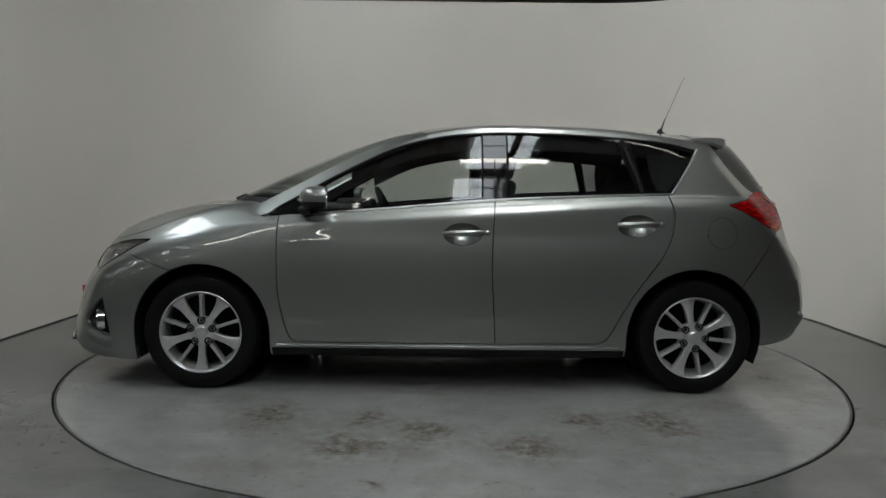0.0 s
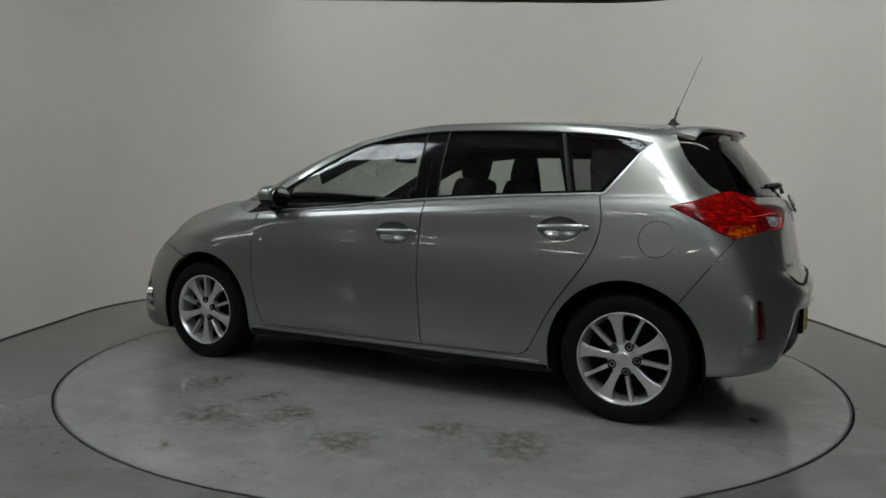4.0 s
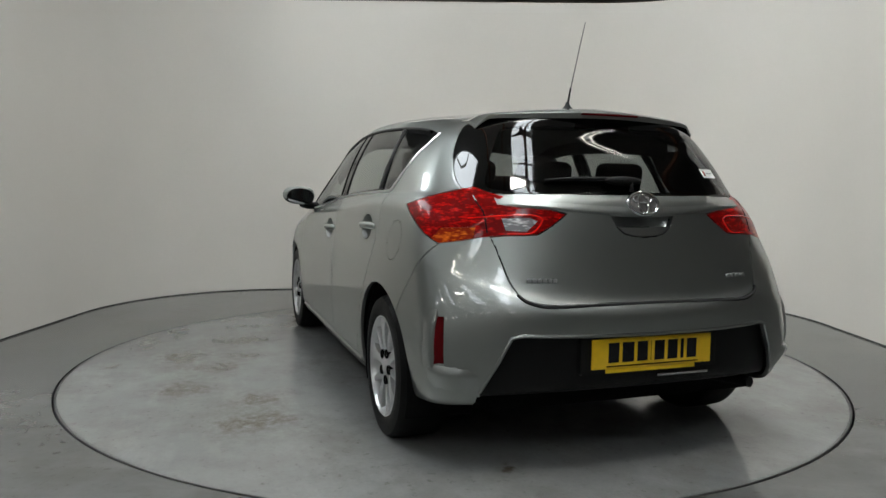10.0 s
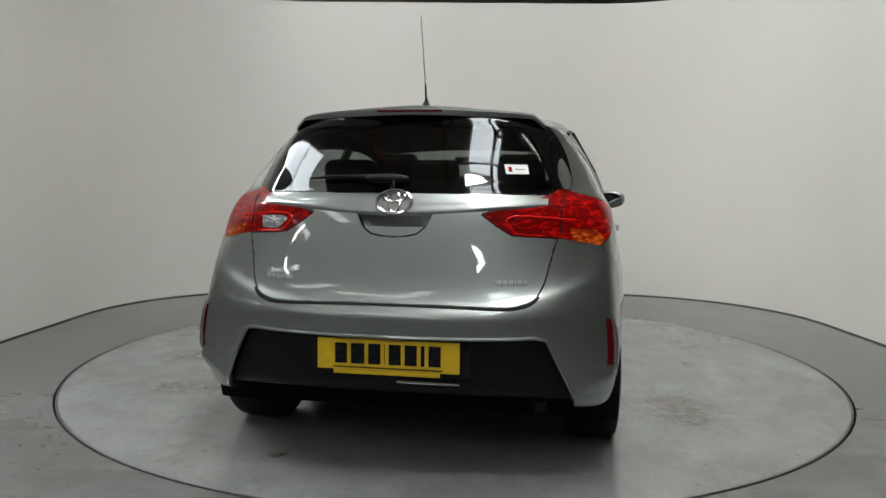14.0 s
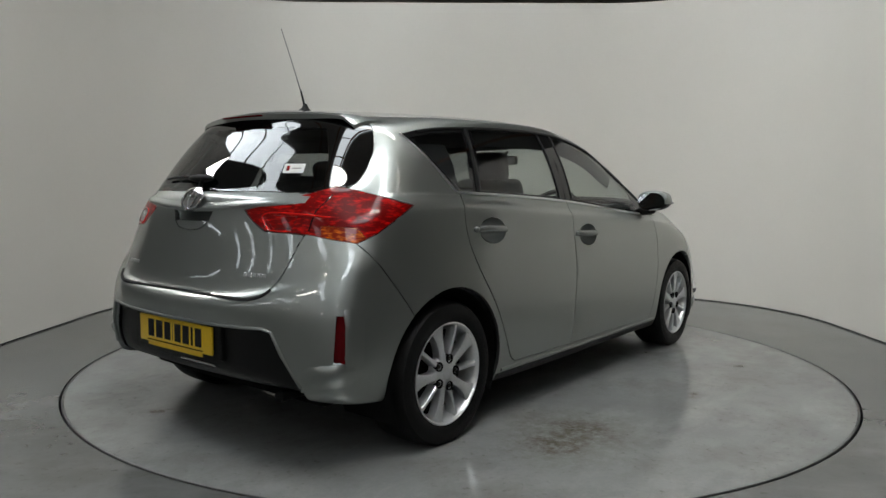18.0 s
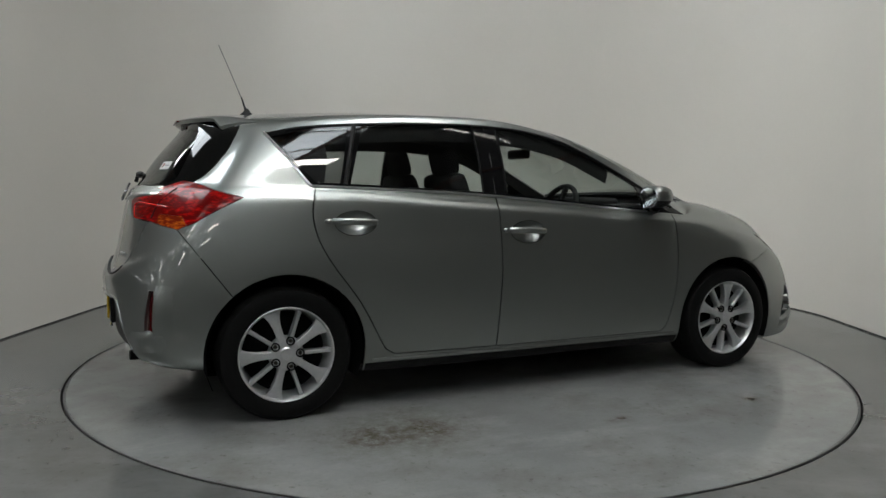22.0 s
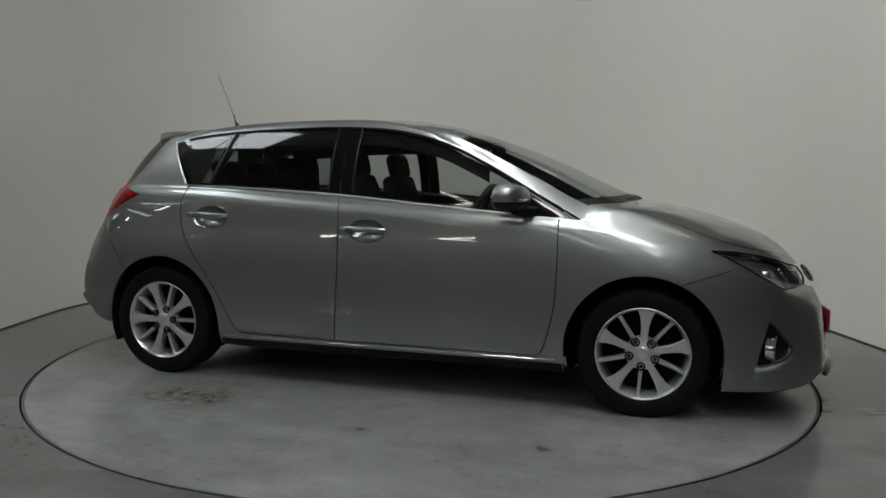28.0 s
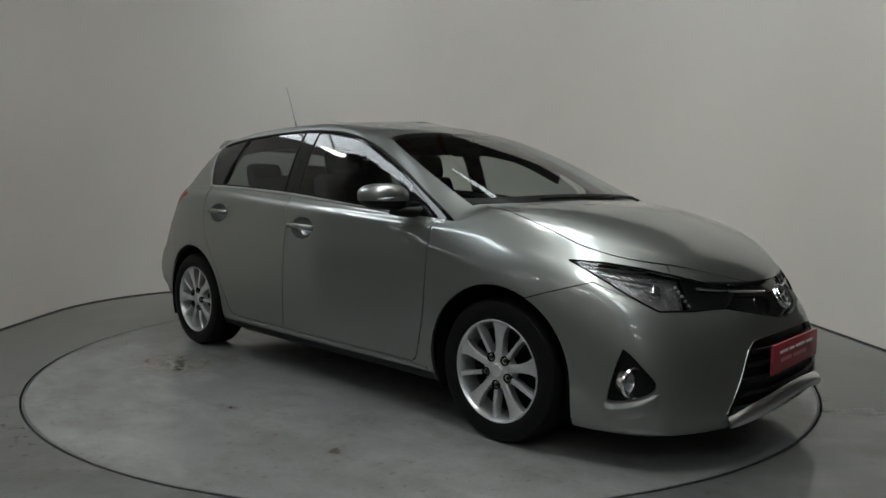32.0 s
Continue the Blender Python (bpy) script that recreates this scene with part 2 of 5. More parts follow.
    nt.links.new(bp.outputs[0], p.inputs["Normal"])
    return m


# ---------------------------------------------------------------- the studio
RING = 2.233          # radius of the turntable
HALF_WIDTH, BACK, CORNER, WALL_TOP = 3.07, 2.99, 1.62, 2.98
FRONT = -0.3


def wall_line(offset=0.0, n=24):
    """Plan of the cove: two straight sides, two large round corners, a short straight back."""
    pts = [(-HALF_WIDTH - offset, FRONT)]
    for k in range(n + 1):
        a = math.pi - k / n * math.pi / 2
        pts.append((-HALF_WIDTH + CORNER + (CORNER + offset) * math.cos(a), BACK - CORNER + (CORNER + offset) * math.sin(a)))
    for k in range(n + 1):
        a = math.pi / 2 - k / n * math.pi / 2
        pts.append((HALF_WIDTH - CORNER + (CORNER + offset) * math.cos(a), BACK - CORNER + (CORNER + offset) * math.sin(a)))
    pts.append((HALF_WIDTH + offset, FRONT))
    return pts


WALL = material("white_painted_wall", (0.712, 0.682, 0.628), 0.75, 0, 0, 1.3, 0.025, 0.08, fine=30)
# same concrete as the disc; light falling off outwards is put into this darker tone
CONCRETE = concrete("dimmed_floor_concrete", (), 0.66)
STAINS = ((.46, 1.60, .13), (-.28, 1.60, .11), (-.60, 1.25, .09), (.12, 1.43, .10), (.89, 1.22, .12), (-.96, 1.26, .13), (-.97, -1.25, .13), (-.71, -1.25, .12), (.42, 1.25, .07), (.11, -1.51, .03), (.97, -1.43, .035), (.32, 2.0, .025), (-1.8, .39, .025))
# lighter tone carries the stronger light over the disc
DISC = concrete("brightened_disc_concrete", STAINS, 1.30)
DARK_SHED = material("dark_shed", (0.24, 0.225, 0.205), 0.8, 0, 0, 2, 0.4)
RUST = material("primer_red", (0.35, 0.14, 0.07), 0.7, 0, 0, 9, 0.3)
GAP_BLACK = material("joint_black", (0.012, 0.012, 0.012), 0.9)


def build_wall():
    bm = bmesh.new()
    inner, outer = wall_line(0), wall_line(0.12)
    rows = [[bm.verts.new((x, y, z)) for x, y in line] for line, z in ((inner, -0.02), (inner, WALL_TOP), (outer, WALL_TOP), (outer, -0.02))]
    for a, b in zip(rows, rows[1:]):
        for i in range(len(a) - 1):
            bm.faces.new((a[i], a[i + 1], b[i + 1], b[i]))
    bmesh.ops.recalc_face_normals(bm, faces=bm.faces)
    return tagged(part("wall_north", bm, WALL), "white painted curved studio cove wall", "wall", kind="structure")


def annulus(r0, r1, z, n=96, square=None):
    bm = bmesh.new()
    a = [bm.verts.new((r0 * math.cos(2 * math.pi * i / n), r0 * math.sin(2 * math.pi * i / n), z)) for i in range(n)]
    b = []
    for i in range(n):
        c, s = math.cos(2 * math.pi * i / n), math.sin(2 * math.pi * i / n)
        r = r1
        if square:
            r = min(square / max(1e-6, abs(c)), square / max(1e-6, abs(s)))
        b.append(bm.verts.new((r * c, r * s, z)))
    for i in range(n):
        bm.faces.new((a[i], b[i], b[(i + 1) % n], a[(i + 1) % n]))
    return bm


build_wall()
seam = bmesh.new()
low, high = ([seam.verts.new((x, y, z)) for x, y in wall_line(-0.005)] for z in (0.001, 0.009))
back = [seam.verts.new((x, y, 0.009)) for x, y in wall_line(0.0)]
for a, b in ((low, high), (high, back)):
    for i in range(len(a) - 1):
        seam.faces.new((a[i], a[i + 1], b[i + 1], b[i]))
tagged(part("baseboard", seam, GAP_BLACK), "dark seam along the foot of the wall", "baseboard", kind="structure")
floor = tagged(part("floor", annulus(RING + 0.007, 0, 0.0, 128, 20.0), CONCRETE, smooth=False), "grey painted concrete floor with worn scuffs", "floor", kind="structure")
pit = lathe([(RING + 0.03, -0.30), (RING + 0.03, -0.012), (RING + 0.012, -0.012), (RING + 0.012, -0.28)], 128, "z")
tagged(part("floor_joint", pit, GAP_BLACK), "dark joint round the turntable", "floor joint", kind="structure")

disc_bm = lathe([(0.02, -0.02), (RING - 0.016, -0.02), (RING - 0.014, -0.004), (RING - 0.0145, 0.0), (0.02, 0.0)], 128, "z", closed=True)
turntable = tagged(part("turntable", disc_bm, DISC, sharp=30), "round grey concrete turntable with brown stains", "turntable")
edge = lathe([(RING - .0135, -.018), (RING - .0035, -.018), (RING - .0035, .0002), (RING - .0055, .0012), (RING - .0115, .0012), (RING - .0135, .0002)], 128, "z", closed=True)
part("edge_band", edge, material("edge_steel", (.10, .10, .098), .45, .6, 0, 30, .3), turntable, "dull steel band round the edge")

# shed round the cove
shed = bmesh.new()
box(shed, -36, 12, -22, 12, -0.02, 7.0)
for f in [f for f in shed.faces if abs(f.normal.z) > 0.5]:
    bmesh.ops.delete(shed, geom=[f], context="FACES")
bmesh.ops.reverse_faces(shed, faces=shed.faces)
tagged(part("wall_shed", shed, DARK_SHED, smooth=False), "dark walls of the shed", "shed", kind="structure")
# roof out of view; its pale grey is chosen to brighten upward surfaces
roof = box(bmesh.new(), -36.1, 12.1, -22.1, 12.1, 7.0, 7.15)
tagged(part("ceiling", roof, material("bounce_roof_sheet", (0.50, 0.50, 0.48), 0.6, 0, 0, 3, 0.15), smooth=False), "unseen shed roof, pale grey to bounce light down", "ceiling", kind="structure")

SKY = glowing("skylight_sheet", (0.88, 0.95, 1.0), 8.0)
HALL_SKY = glowing("hall_skylight_sheet", (0.88, 0.95, 1.0), 3.2)
TUBE = glowing("fluorescent_tube", (1.0, 0.96, 0.88), 9.0)


def skylight(x, y, w, l, turn=0.0, bars=5, sheet=SKY):
    """A strip of roof glazing with bars across it, turned about its middle."""
    place = Matrix.Translation((x, y, 0)) @ Matrix.Rotation(radians(turn), 4, "Z")
    bm = box(bmesh.new(), -w / 2, w / 2, -l / 2, l / 2, 6.95, 6.985)
    bmesh.ops.transform(bm, matrix=place, verts=bm.verts)
    ob = part("skylight", bm, sheet, smooth=False)
    for k in range(bars):
        at = -l / 2 + k * l / (bars - 1)
        bar = box(bmesh.new(), -w / 2, w / 2, at - 0.035, at + 0.035, 6.87, 6.95)
        bmesh.ops.transform(bar, matrix=place, verts=bar.verts)
        part("glazing_bar", bar, DARK_SHED, ob, smooth=False)
    return tagged(ob, "translucent roof light panel glowing with daylight", "skylight", "roof lights", kind="structure")


def strip_light(x, y, along="x", length=1.5):
    e = tagged(new("strip_light"), "ceiling strip light with two lit tubes", "strip light", "strip lights")
    e.location = (x, y, 5.0)
    if along == "y":
        e.rotation_euler = (0, 0, math.pi / 2)
    part("batten", box(bmesh.new(), -length / 2, length / 2, -0.09, 0.09, 0.02, 0.09, 0.01), WHITE, e)
    for s in (-0.05, 0.05):
        part("tube", tube([(-length / 2 + 0.03, s, 0.0), (length / 2 - 0.03, s, 0.0)], 0.016), TUBE, e, "lit fluorescent tube")
    for s in (-length * 0.4, length * 0.4):
        part("hanger", tube([(s, 0, 0.09), (s, 0, 1.98)], 0.006, 6), DARK_SHED, e)
    return e


skylight(0.80, -2.2, 1.25, 8.0, 0, 7)
skylight(0.6, -9.4, 1.2, 3.6, 0, 4)
skylight(-7.1, 1.8, 1.7, 8.6, 27, 6)
for x, y in ((-3.6, -11.5), (-9.0, -11.5), (-14.0, -11.0), (-19.5, -10.0), (-25.0, -9.5), (-30.0, -2.0)):
    skylight(x, y, 0.9, 5.0, 0, 4, HALL_SKY)
for x, y in ((-2.2, -5.6), (2.7, -1.3)):
    strip_light(x, y)


def light_panel(x, y, length=1.30, depth=.34, sheet=None):
    panel = tagged(new("light_panel"), "hanging white light panel above the stand", "light panel", "light panels")
    panel.location = (x, y, 4.6)
    a, b = length / 2, depth / 2
    part("casing", box(bmesh.new(), -a, a, -b, b, .012, .07, .01), WHITE, panel)
    part("diffuser_sheet", box(bmesh.new(), -a + .02, a - .02, -b + .02, b - .02, 0.0, .014, .003), sheet or PANEL, panel, "lit diffuser sheet")
    for s in (-.5, .5):
        part("hanger", tube([(s, 0, .07), (s, 0, 2.38)], .006, 6), DARK_SHED, panel)


TRAY = glowing("lit_tray", (1.0, 0.97, 0.90), 16.0)
PANEL = glowing("lit_panel", (1.0, 0.97, 0.90), 30.0)


def hall_light(x, y):
    lamp = tagged(new("hall_light"), "narrow lit ceiling tray in the hall", "ceiling light", "hall lights")
    lamp.location = (x, y, 4.7)
    part("casing", box(bmesh.new(), -.70, .70, -.14, .14, .012, .07, .01), WHITE, lamp)
    part("diffuser_sheet", box(bmesh.new(), -.68, .68, -.125, .125, 0.0, .014, .003), TRAY, lamp, "lit diffuser sheet")
    for s in (-.45, .45):
        part("hanger", tube([(s, 0, .07), (s, 0, 2.28)], .006, 6), DARK_SHED, lamp)


for x, y in ((-3.6, -7.6), (0.6, -12.0), (0.9, -15.0), (-3.4, -15.4), (-9.2, -7.8), (-9.0, -15.2), (-14.2, -7.4), (-13.6, -15.0),
             (-19.6, -6.2), (-19.2, -14.0), (-25.2, -5.8), (-24.6, -13.6), (-31.0, -3.2), (-30.5, -11.0)):
    hall_light(x, y)
light_panel(0.65, -3.28)
light_panel(0.7, -0.5, 1.30, .30, TRAY)
light_panel(-5.8, 1.1, 1.4, .8)
for x in (-27.5, -22.0, -16.5, -11.5, -1.9, -0.45, 0.9, 5.5):
    bm = box(bmesh.new(), x - 0.05, x + 0.05, -21.9, 11.9, 5.6, 5.75, 0.005)
    tagged(part("roof_beam", bm, RUST), "primer red steel roof beam", "roof beam", "roof beams", kind="structure")


# ---------------------------------------------------------------- the car: body surface
from mathutils.bvhtree import BVHTree


def glide(knots, u):
    """Shape-keeping cubic through rows of (u, values...), at the places u."""
    k = np.array(knots, float)
    x, y = k[:, 0], k[:, 1:]
    h = np.diff(x)[:, None]
    d = np.diff(y, axis=0) / h
    m = np.zeros_like(y)
    m[0], m[-1] = d[0], d[-1]
    w1, w2 = 2 * h[1:] + h[:-1], h[1:] + 2 * h[:-1]
    same = d[:-1] * d[1:] > 0
    with np.errstate(divide="ignore", invalid="ignore"):
        hm = (w1 + w2) / (w1 / d[:-1] + w2 / d[1:])
    m[1:-1] = np.where(same, 0.5 * hm + 0.5 * (d[:-1] * h[1:] + d[1:] * h[:-1]) / (h[1:] + h[:-1]), 0.25 * (d[:-1] + d[1:]))
    u = np.asarray(u, float)
    i = np.clip(np.searchsorted(x, u, side="right") - 1, 0, len(x) - 2)
    s = ((u - x[i]) / np.diff(x)[i])[:, None]
    hh = h[i]
    return ((2 * s**3 - 3 * s**2 + 1) * y[i] + (s**3 - 2 * s**2 + s) * hh * m[i] + (-2 * s**3 + 3 * s**2) * y[i + 1] + (s**3 - s**2) * hh * m[i + 1])


# Lines of the body from tail centre (0) round the flank to nose centre (17): column, along, half width, height
LINES = [
    # under edge, inwards
    [(0, -1.93, 0, .29), (2, -1.86, .56, .28), (3, -1.74, .70, .25), (4, -1.62, .74, .24), (6, -.95, .74, .18), (10, .75, .74, .175), (12, 1.35, .74, .16), (13, 1.63, .74, .145), (14, 1.86, .66, .15), (15, 2.02, .48, .16), (17, 2.10, 0, .17)],
    # bottom edge
    [(0, -2.0, 0, .30), (1, -1.99, .35, .30), (2, -1.93, .62, .29), (3, -1.80, .765, .265), (4, -1.64, .805, .255), (6, -.95, .805, .18), (10, .75, .805, .175), (12, 1.35, .81, .16), (13, 1.65, .80, .138), (14, 1.93, .71, .14), (15, 2.09, .50, .155), (16, 2.15, .27, .165), (17, 2.17, 0, .17)],
    # sill
    [(0, -2.04, 0, .37), (1, -2.03, .35, .37), (2, -1.96, .62, .36), (3, -1.84, .793, .36), (4, -1.64, .828, .34), (5, -1.3, .84, .30), (6, -.95, .846, .255), (10, .75, .85, .245), (12, 1.35, .85, .25), (13, 1.65, .828, .23), (14, 1.955, .735, .22), (15, 2.125, .52, .22), (16, 2.19, .27, .225), (17, 2.208, 0, .23)],
    [(0, -2.045, 0, .46), (1, -2.03, .35, .46), (2, -1.975, .62, .46), (3, -1.86, .791, .45), (4, -1.66, .84, .44), (5, -1.3, .865, .43), (6, -.95, .866, .42), (10, .75, .868, .41), (12, 1.35, .87, .41), (13, 1.65, .838, .40), (14, 1.935, .745, .37), (15, 2.10, .52, .35), (16, 2.185, .27, .35), (17, 2.205, 0, .35)],
    # fullest line of the flank, bumper face
    [(0, -2.065, 0, .595), (1, -2.05, .32, .60), (2, -1.975, .60, .61), (3, -1.84, .778, .61), (4, -1.66, .84, .61), (5, -1.3, .876, .62), (6, -.95, .871, .60), (10, .75, .872, .60), (11, 1.05, .872, .58), (12, 1.35, .88, .60), (13, 1.65, .83, .56), (14, 1.90, .735, .51), (15, 2.06, .52, .48), (16, 2.165, .27, .47), (17, 2.185, 0, .465)],
    # bumper shelf
    [(0, -2.048, 0, .640), (1, -2.032, .32, .646), (2, -1.952, .587, .69), (3, -1.80, .76, .74), (4, -1.64, .83, .74), (5, -1.3, .862, .755), (6, -.95, .859, .755), (10, .75, .862, .75), (11, 1.05, .861, .73), (12, 1.35, .862, .735), (13, 1.65, .805, .68), (14, 1.87, .71, .615), (15, 2.02, .50, .56), (16, 2.13, .27, .55), (17, 2.15, 0, .545)],
    # foot of the tailgate, handle height
    [(0, -2.010, 0, .675), (1, -1.995, .32, .682), (2, -1.922, .583, .735), (3, -1.77, .755, .80), (4, -1.63, .822, .81), (5, -1.3, .848, .83), (6, -.95, .847, .835), (10, .75, .851, .82), (11, 1.05, .848, .80), (12, 1.35, .835, .80), (13, 1.62, .785, .735), (14, 1.82, .685, .67), (15, 1.985, .48, .615), (16, 2.10, .25, .605), (17, 2.125, 0, .605)],
    # shoulder crease, hood front
    [(0, -1.955, 0, .93), (1, -1.935, .32, .93), (2, -1.85, .58, .925), (3, -1.72, .735, .93), (4, -1.60, .795, .965), (5, -1.3, .818, .985), (6, -.95, .830, .985), (7, -.55, .838, .955), (8, -.1, .841, .93), (9, .35, .841, .905), (10, .75, .838, .885), (11, 1.05, .826, .865), (12, 1.33, .803, .84), (13, 1.60, .755, .780), (14, 1.79, .645, .73), (15, 1.95, .46, .70), (16, 2.05, .24, .68), (17, 2.07, 0, .68)],
    [(0, -1.93, 0, 1.02), (1, -1.91, .32, 1.015), (2, -1.82, .57, 1.0), (3, -1.67, .69, 1.02), (4, -1.57, .765, 1.03), (5, -1.3, .79, 1.03), (6, -.95, .805, 1.02), (7, -.55, .818, .985), (8, -.1, .822, .96), (9, .35, .822, .93), (10, .75, .815, .91), (11, 1.03, .80, .895), (12, 1.28, .738, .918), (13, 1.48, .704, .880), (14, 1.66, .60, .870), (15, 1.81, .42, .854), (16, 1.88, .21, .843), (17, 1.90, 0, .838)],
    [(0, -1.905, 0, 1.045), (1, -1.885, .32, 1.04), (2, -1.79, .565, 1.03), (3, -1.64, .675, 1.05), (4, -1.55, .755, 1.045), (5, -1.3, .782, 1.045), (6, -.95, .797, 1.035), (7, -.55, .81, 1.003), (8, -.1, .815, .978), (9, .35, .815, .945), (10, .75, .808, .925), (11, 1.01, .79, .908), (12, 1.13, .708, .965), (13, 1.26, .645, .968), (14, 1.35, .515, .972), (15, 1.41, .34, .975), (16, 1.45, .17, .976), (17, 1.46, 0, .976)],
    # belt line, scuttle, foot of the rear window
    [(0, -1.885, 0, 1.06), (1, -1.86, .32, 1.06), (2, -1.77, .56, 1.055), (3, -1.61, .66, 1.075), (4, -1.54, .745, 1.06), (5, -1.3, .772, 1.058), (6, -.95, .788, 1.05), (7, -.55, .80, 1.025), (8, -.1, .805, 1.0), (9, .35, .805, .965), (10, .75, .80, .935), (11, .99, .785, .915), (12, 1.02, .685, .980), (13, 1.16, .605, .986), (14, 1.215, .45, .994), (15, 1.245, .30, .999), (16, 1.26, .15, 1.001), (17, 1.265, 0, 1.002)],
    # middle of the windows
    [(0, -1.798, 0, 1.19), (1, -1.773, .30, 1.19), (2, -1.687, .53, 1.185), (3, -1.53, .62, 1.19), (4, -1.45, .69, 1.18), (5, -1.22, .715, 1.19), (6, -.9, .73, 1.2), (7, -.52, .74, 1.195), (8, -.13, .745, 1.185), (9, .20, .742, 1.165), (10, .45, .724, 1.148), (11, .60, .700, 1.146), (12, .64, .665, 1.178), (13, .72, .57, 1.196), (14, .75, .44, 1.209), (15, .762, .29, 1.219), (16, .777, .15, 1.223), (17, .78, 0, 1.224)],
    # roof rail, top of the windscreen
    [(0, -1.69, 0, 1.315), (1, -1.67, .30, 1.312), (2, -1.60, .48, 1.305), (3, -1.45, .57, 1.305), (4, -1.36, .605, 1.305), (5, -1.15, .625, 1.335), (6, -.87, .635, 1.36), (7, -.5, .64, 1.377), (8, -.17, .64, 1.375), (9, .10, .645, 1.342), (10, .25, .655, 1.31), (11, .34, .627, 1.287), (12, .36, .59, 1.312), (13, .37, .52, 1.336), (14, .375, .40, 1.349), (15, .38, .27, 1.356), (16, .384, .14, 1.361), (17, .385, 0, 1.363)],
    # roof edge
    [(0, -1.66, 0, 1.36), (1, -1.64, .28, 1.357), (2, -1.55, .44, 1.348), (3, -1.40, .52, 1.348), (4, -1.28, .55, 1.36), (5, -1.1, .565, 1.385), (6, -.83, .575, 1.405), (7, -.5, .58, 1.417), (8, -.2, .58, 1.417), (9, 0, .588, 1.395), (10, .1, .588, 1.378), (11, .18, .57, 1.366), (12, .20, .515, 1.377), (14, .22, .33, 1.396), (17, .24, 0, 1.408)],
    [(0, -1.55, 0, 1.395), (1, -1.52, .2, 1.393), (2, -1.43, .30, 1.393), (3, -1.30, .34, 1.40), (4, -1.18, .35, 1.411), (5, -1.0, .355, 1.426), (6, -.78, .36, 1.438), (7, -.5, .36, 1.442), (8, -.25, .36, 1.441), (9, -.08, .355, 1.433), (10, 0, .345, 1.426), (11, .04, .32, 1.424), (12, .05, .28, 1.428), (14, .06, .17, 1.434), (17, .06, 0, 1.437)],
    # spine of the roof
    [(0, -1.40, 0, 1.43), (2, -1.28, 0, 1.438), (4, -1.08, 0, 1.452), (6, -.74, 0, 1.466), (7, -.5, 0, 1.468), (8, -.28, 0, 1.467), (9, -.14, 0, 1.463), (10, -.09, 0, 1.461), (12, -.04, 0, 1.459), (17, 0, 0, 1.457)],
]
NU, NV = 7, 6         # steps between two columns, between two lines


def body_grid():
    us = np.linspace(0, 17, 17 * NU + 1)
    rows = []
    for line in LINES:
        k = np.array(line, float)
        back, front = k[1:4][::-1].copy(), k[-4:-1][::-1].copy()
        back[:, 0] *= -1
        front[:, 0] = 34 - front[:, 0]
        back[:, 2] *= -1
        front[:, 2] *= -1
        rows.append(glide(np.vstack([back, k, front]), us))
    net = np.array(rows)
    vs = np.linspace(0, len(LINES) - 1, (len(LINES) - 1) * NV + 1)
    grid = np.zeros((len(vs), len(us), 3))
    for j in range(len(us)):
        col = net[:, j]
        k = np.column_stack([np.arange(len(LINES)), col])
        over = k[-4:-1][::-1].copy()
        over[:, 0] = 2 * (len(LINES) - 1) - over[:, 0]
        over[:, 2] *= -1
        grid[:, j] = glide(np.vstack([k, over]), vs)
    # fair the skin a little
    for _ in range(6):
        g = grid.copy()
        gl, gr = g[:, :-2], g[:, 2:]
        smooth = g.copy()
        smooth[:, 1:-1] = (gl + gr) / 2
        mir = g[:, 1].copy()
        smooth[:, 0] = np.column_stack([mir[:, 0], 0 * mir[:, 1], mir[:, 2]])
        mir = g[:, -2].copy()
        smooth[:, -1] = np.column_stack([mir[:, 0], 0 * mir[:, 1], mir[:, 2]])
        g2 = 0.5 * g + 0.5 * smooth
        s2 = g2.copy()
        s2[1:-1] = (g2[:-2] + g2[2:]) / 2
        keep = np.full(len(vs), 0.35)
        keep[0] = keep[-1] = 0
        for v in (7, 10):
            keep[v * NV] = 0.08
        grid = g2 + keep[:, None, None] * (s2 - g2)
    # pressed edge from the foot of each tail lamp down to the reflector
    x, y, z = grid[..., 0], grid[..., 1], grid[..., 2]
    a = (x + y) * math.sqrt(0.5)
    ridge = np.interp(z, (.43, .606, .862), (-.752, -.747, -.705))
    rise = np.interp(z, (.36, .46, .78, .885), (0, 1, 1, 0)) * np.maximum(0, 1 - np.abs(a - ridge) / .15) * (x < -1.35)
    grid[..., 0] -= .010 * rise
    grid[..., 1] += .010 * rise
    grid[:, 0, 1] = grid[:, -1, 1] = 0
    grid[-1, :, 1] = 0
    return grid


GRID = body_grid()
skin = bmesh.new()
LU, LV, LP = (skin.faces.layers.int.new(n) for n in ("column", "line", "piece"))
gv = [[skin.verts.new(p) for p in row] for row in GRID]
for j in range(len(gv) - 1):
    for i in range(len(gv[0]) - 1):
        f = skin.faces.new((gv[j][i], gv[j][i + 1], gv[j + 1][i + 1], gv[j + 1][i]))
        f[LU], f[LV] = i, j
bmesh.ops.recalc_face_normals(skin, faces=skin.faces)
skin.normal_update()
if sum(f.normal.y for f in skin.faces) < 0:
    bmesh.ops.reverse_faces(skin, faces=skin.faces)

hull = BVHTree.FromBMesh(skin)


def on_side(x, z, out=0.0):
    """Place and normal on the flank at (x, z)."""
    p, n, _, _ = hull.ray_cast(Vector((x, 3, z)), Vector((0, -1, 0)))
    return p + n * out, n


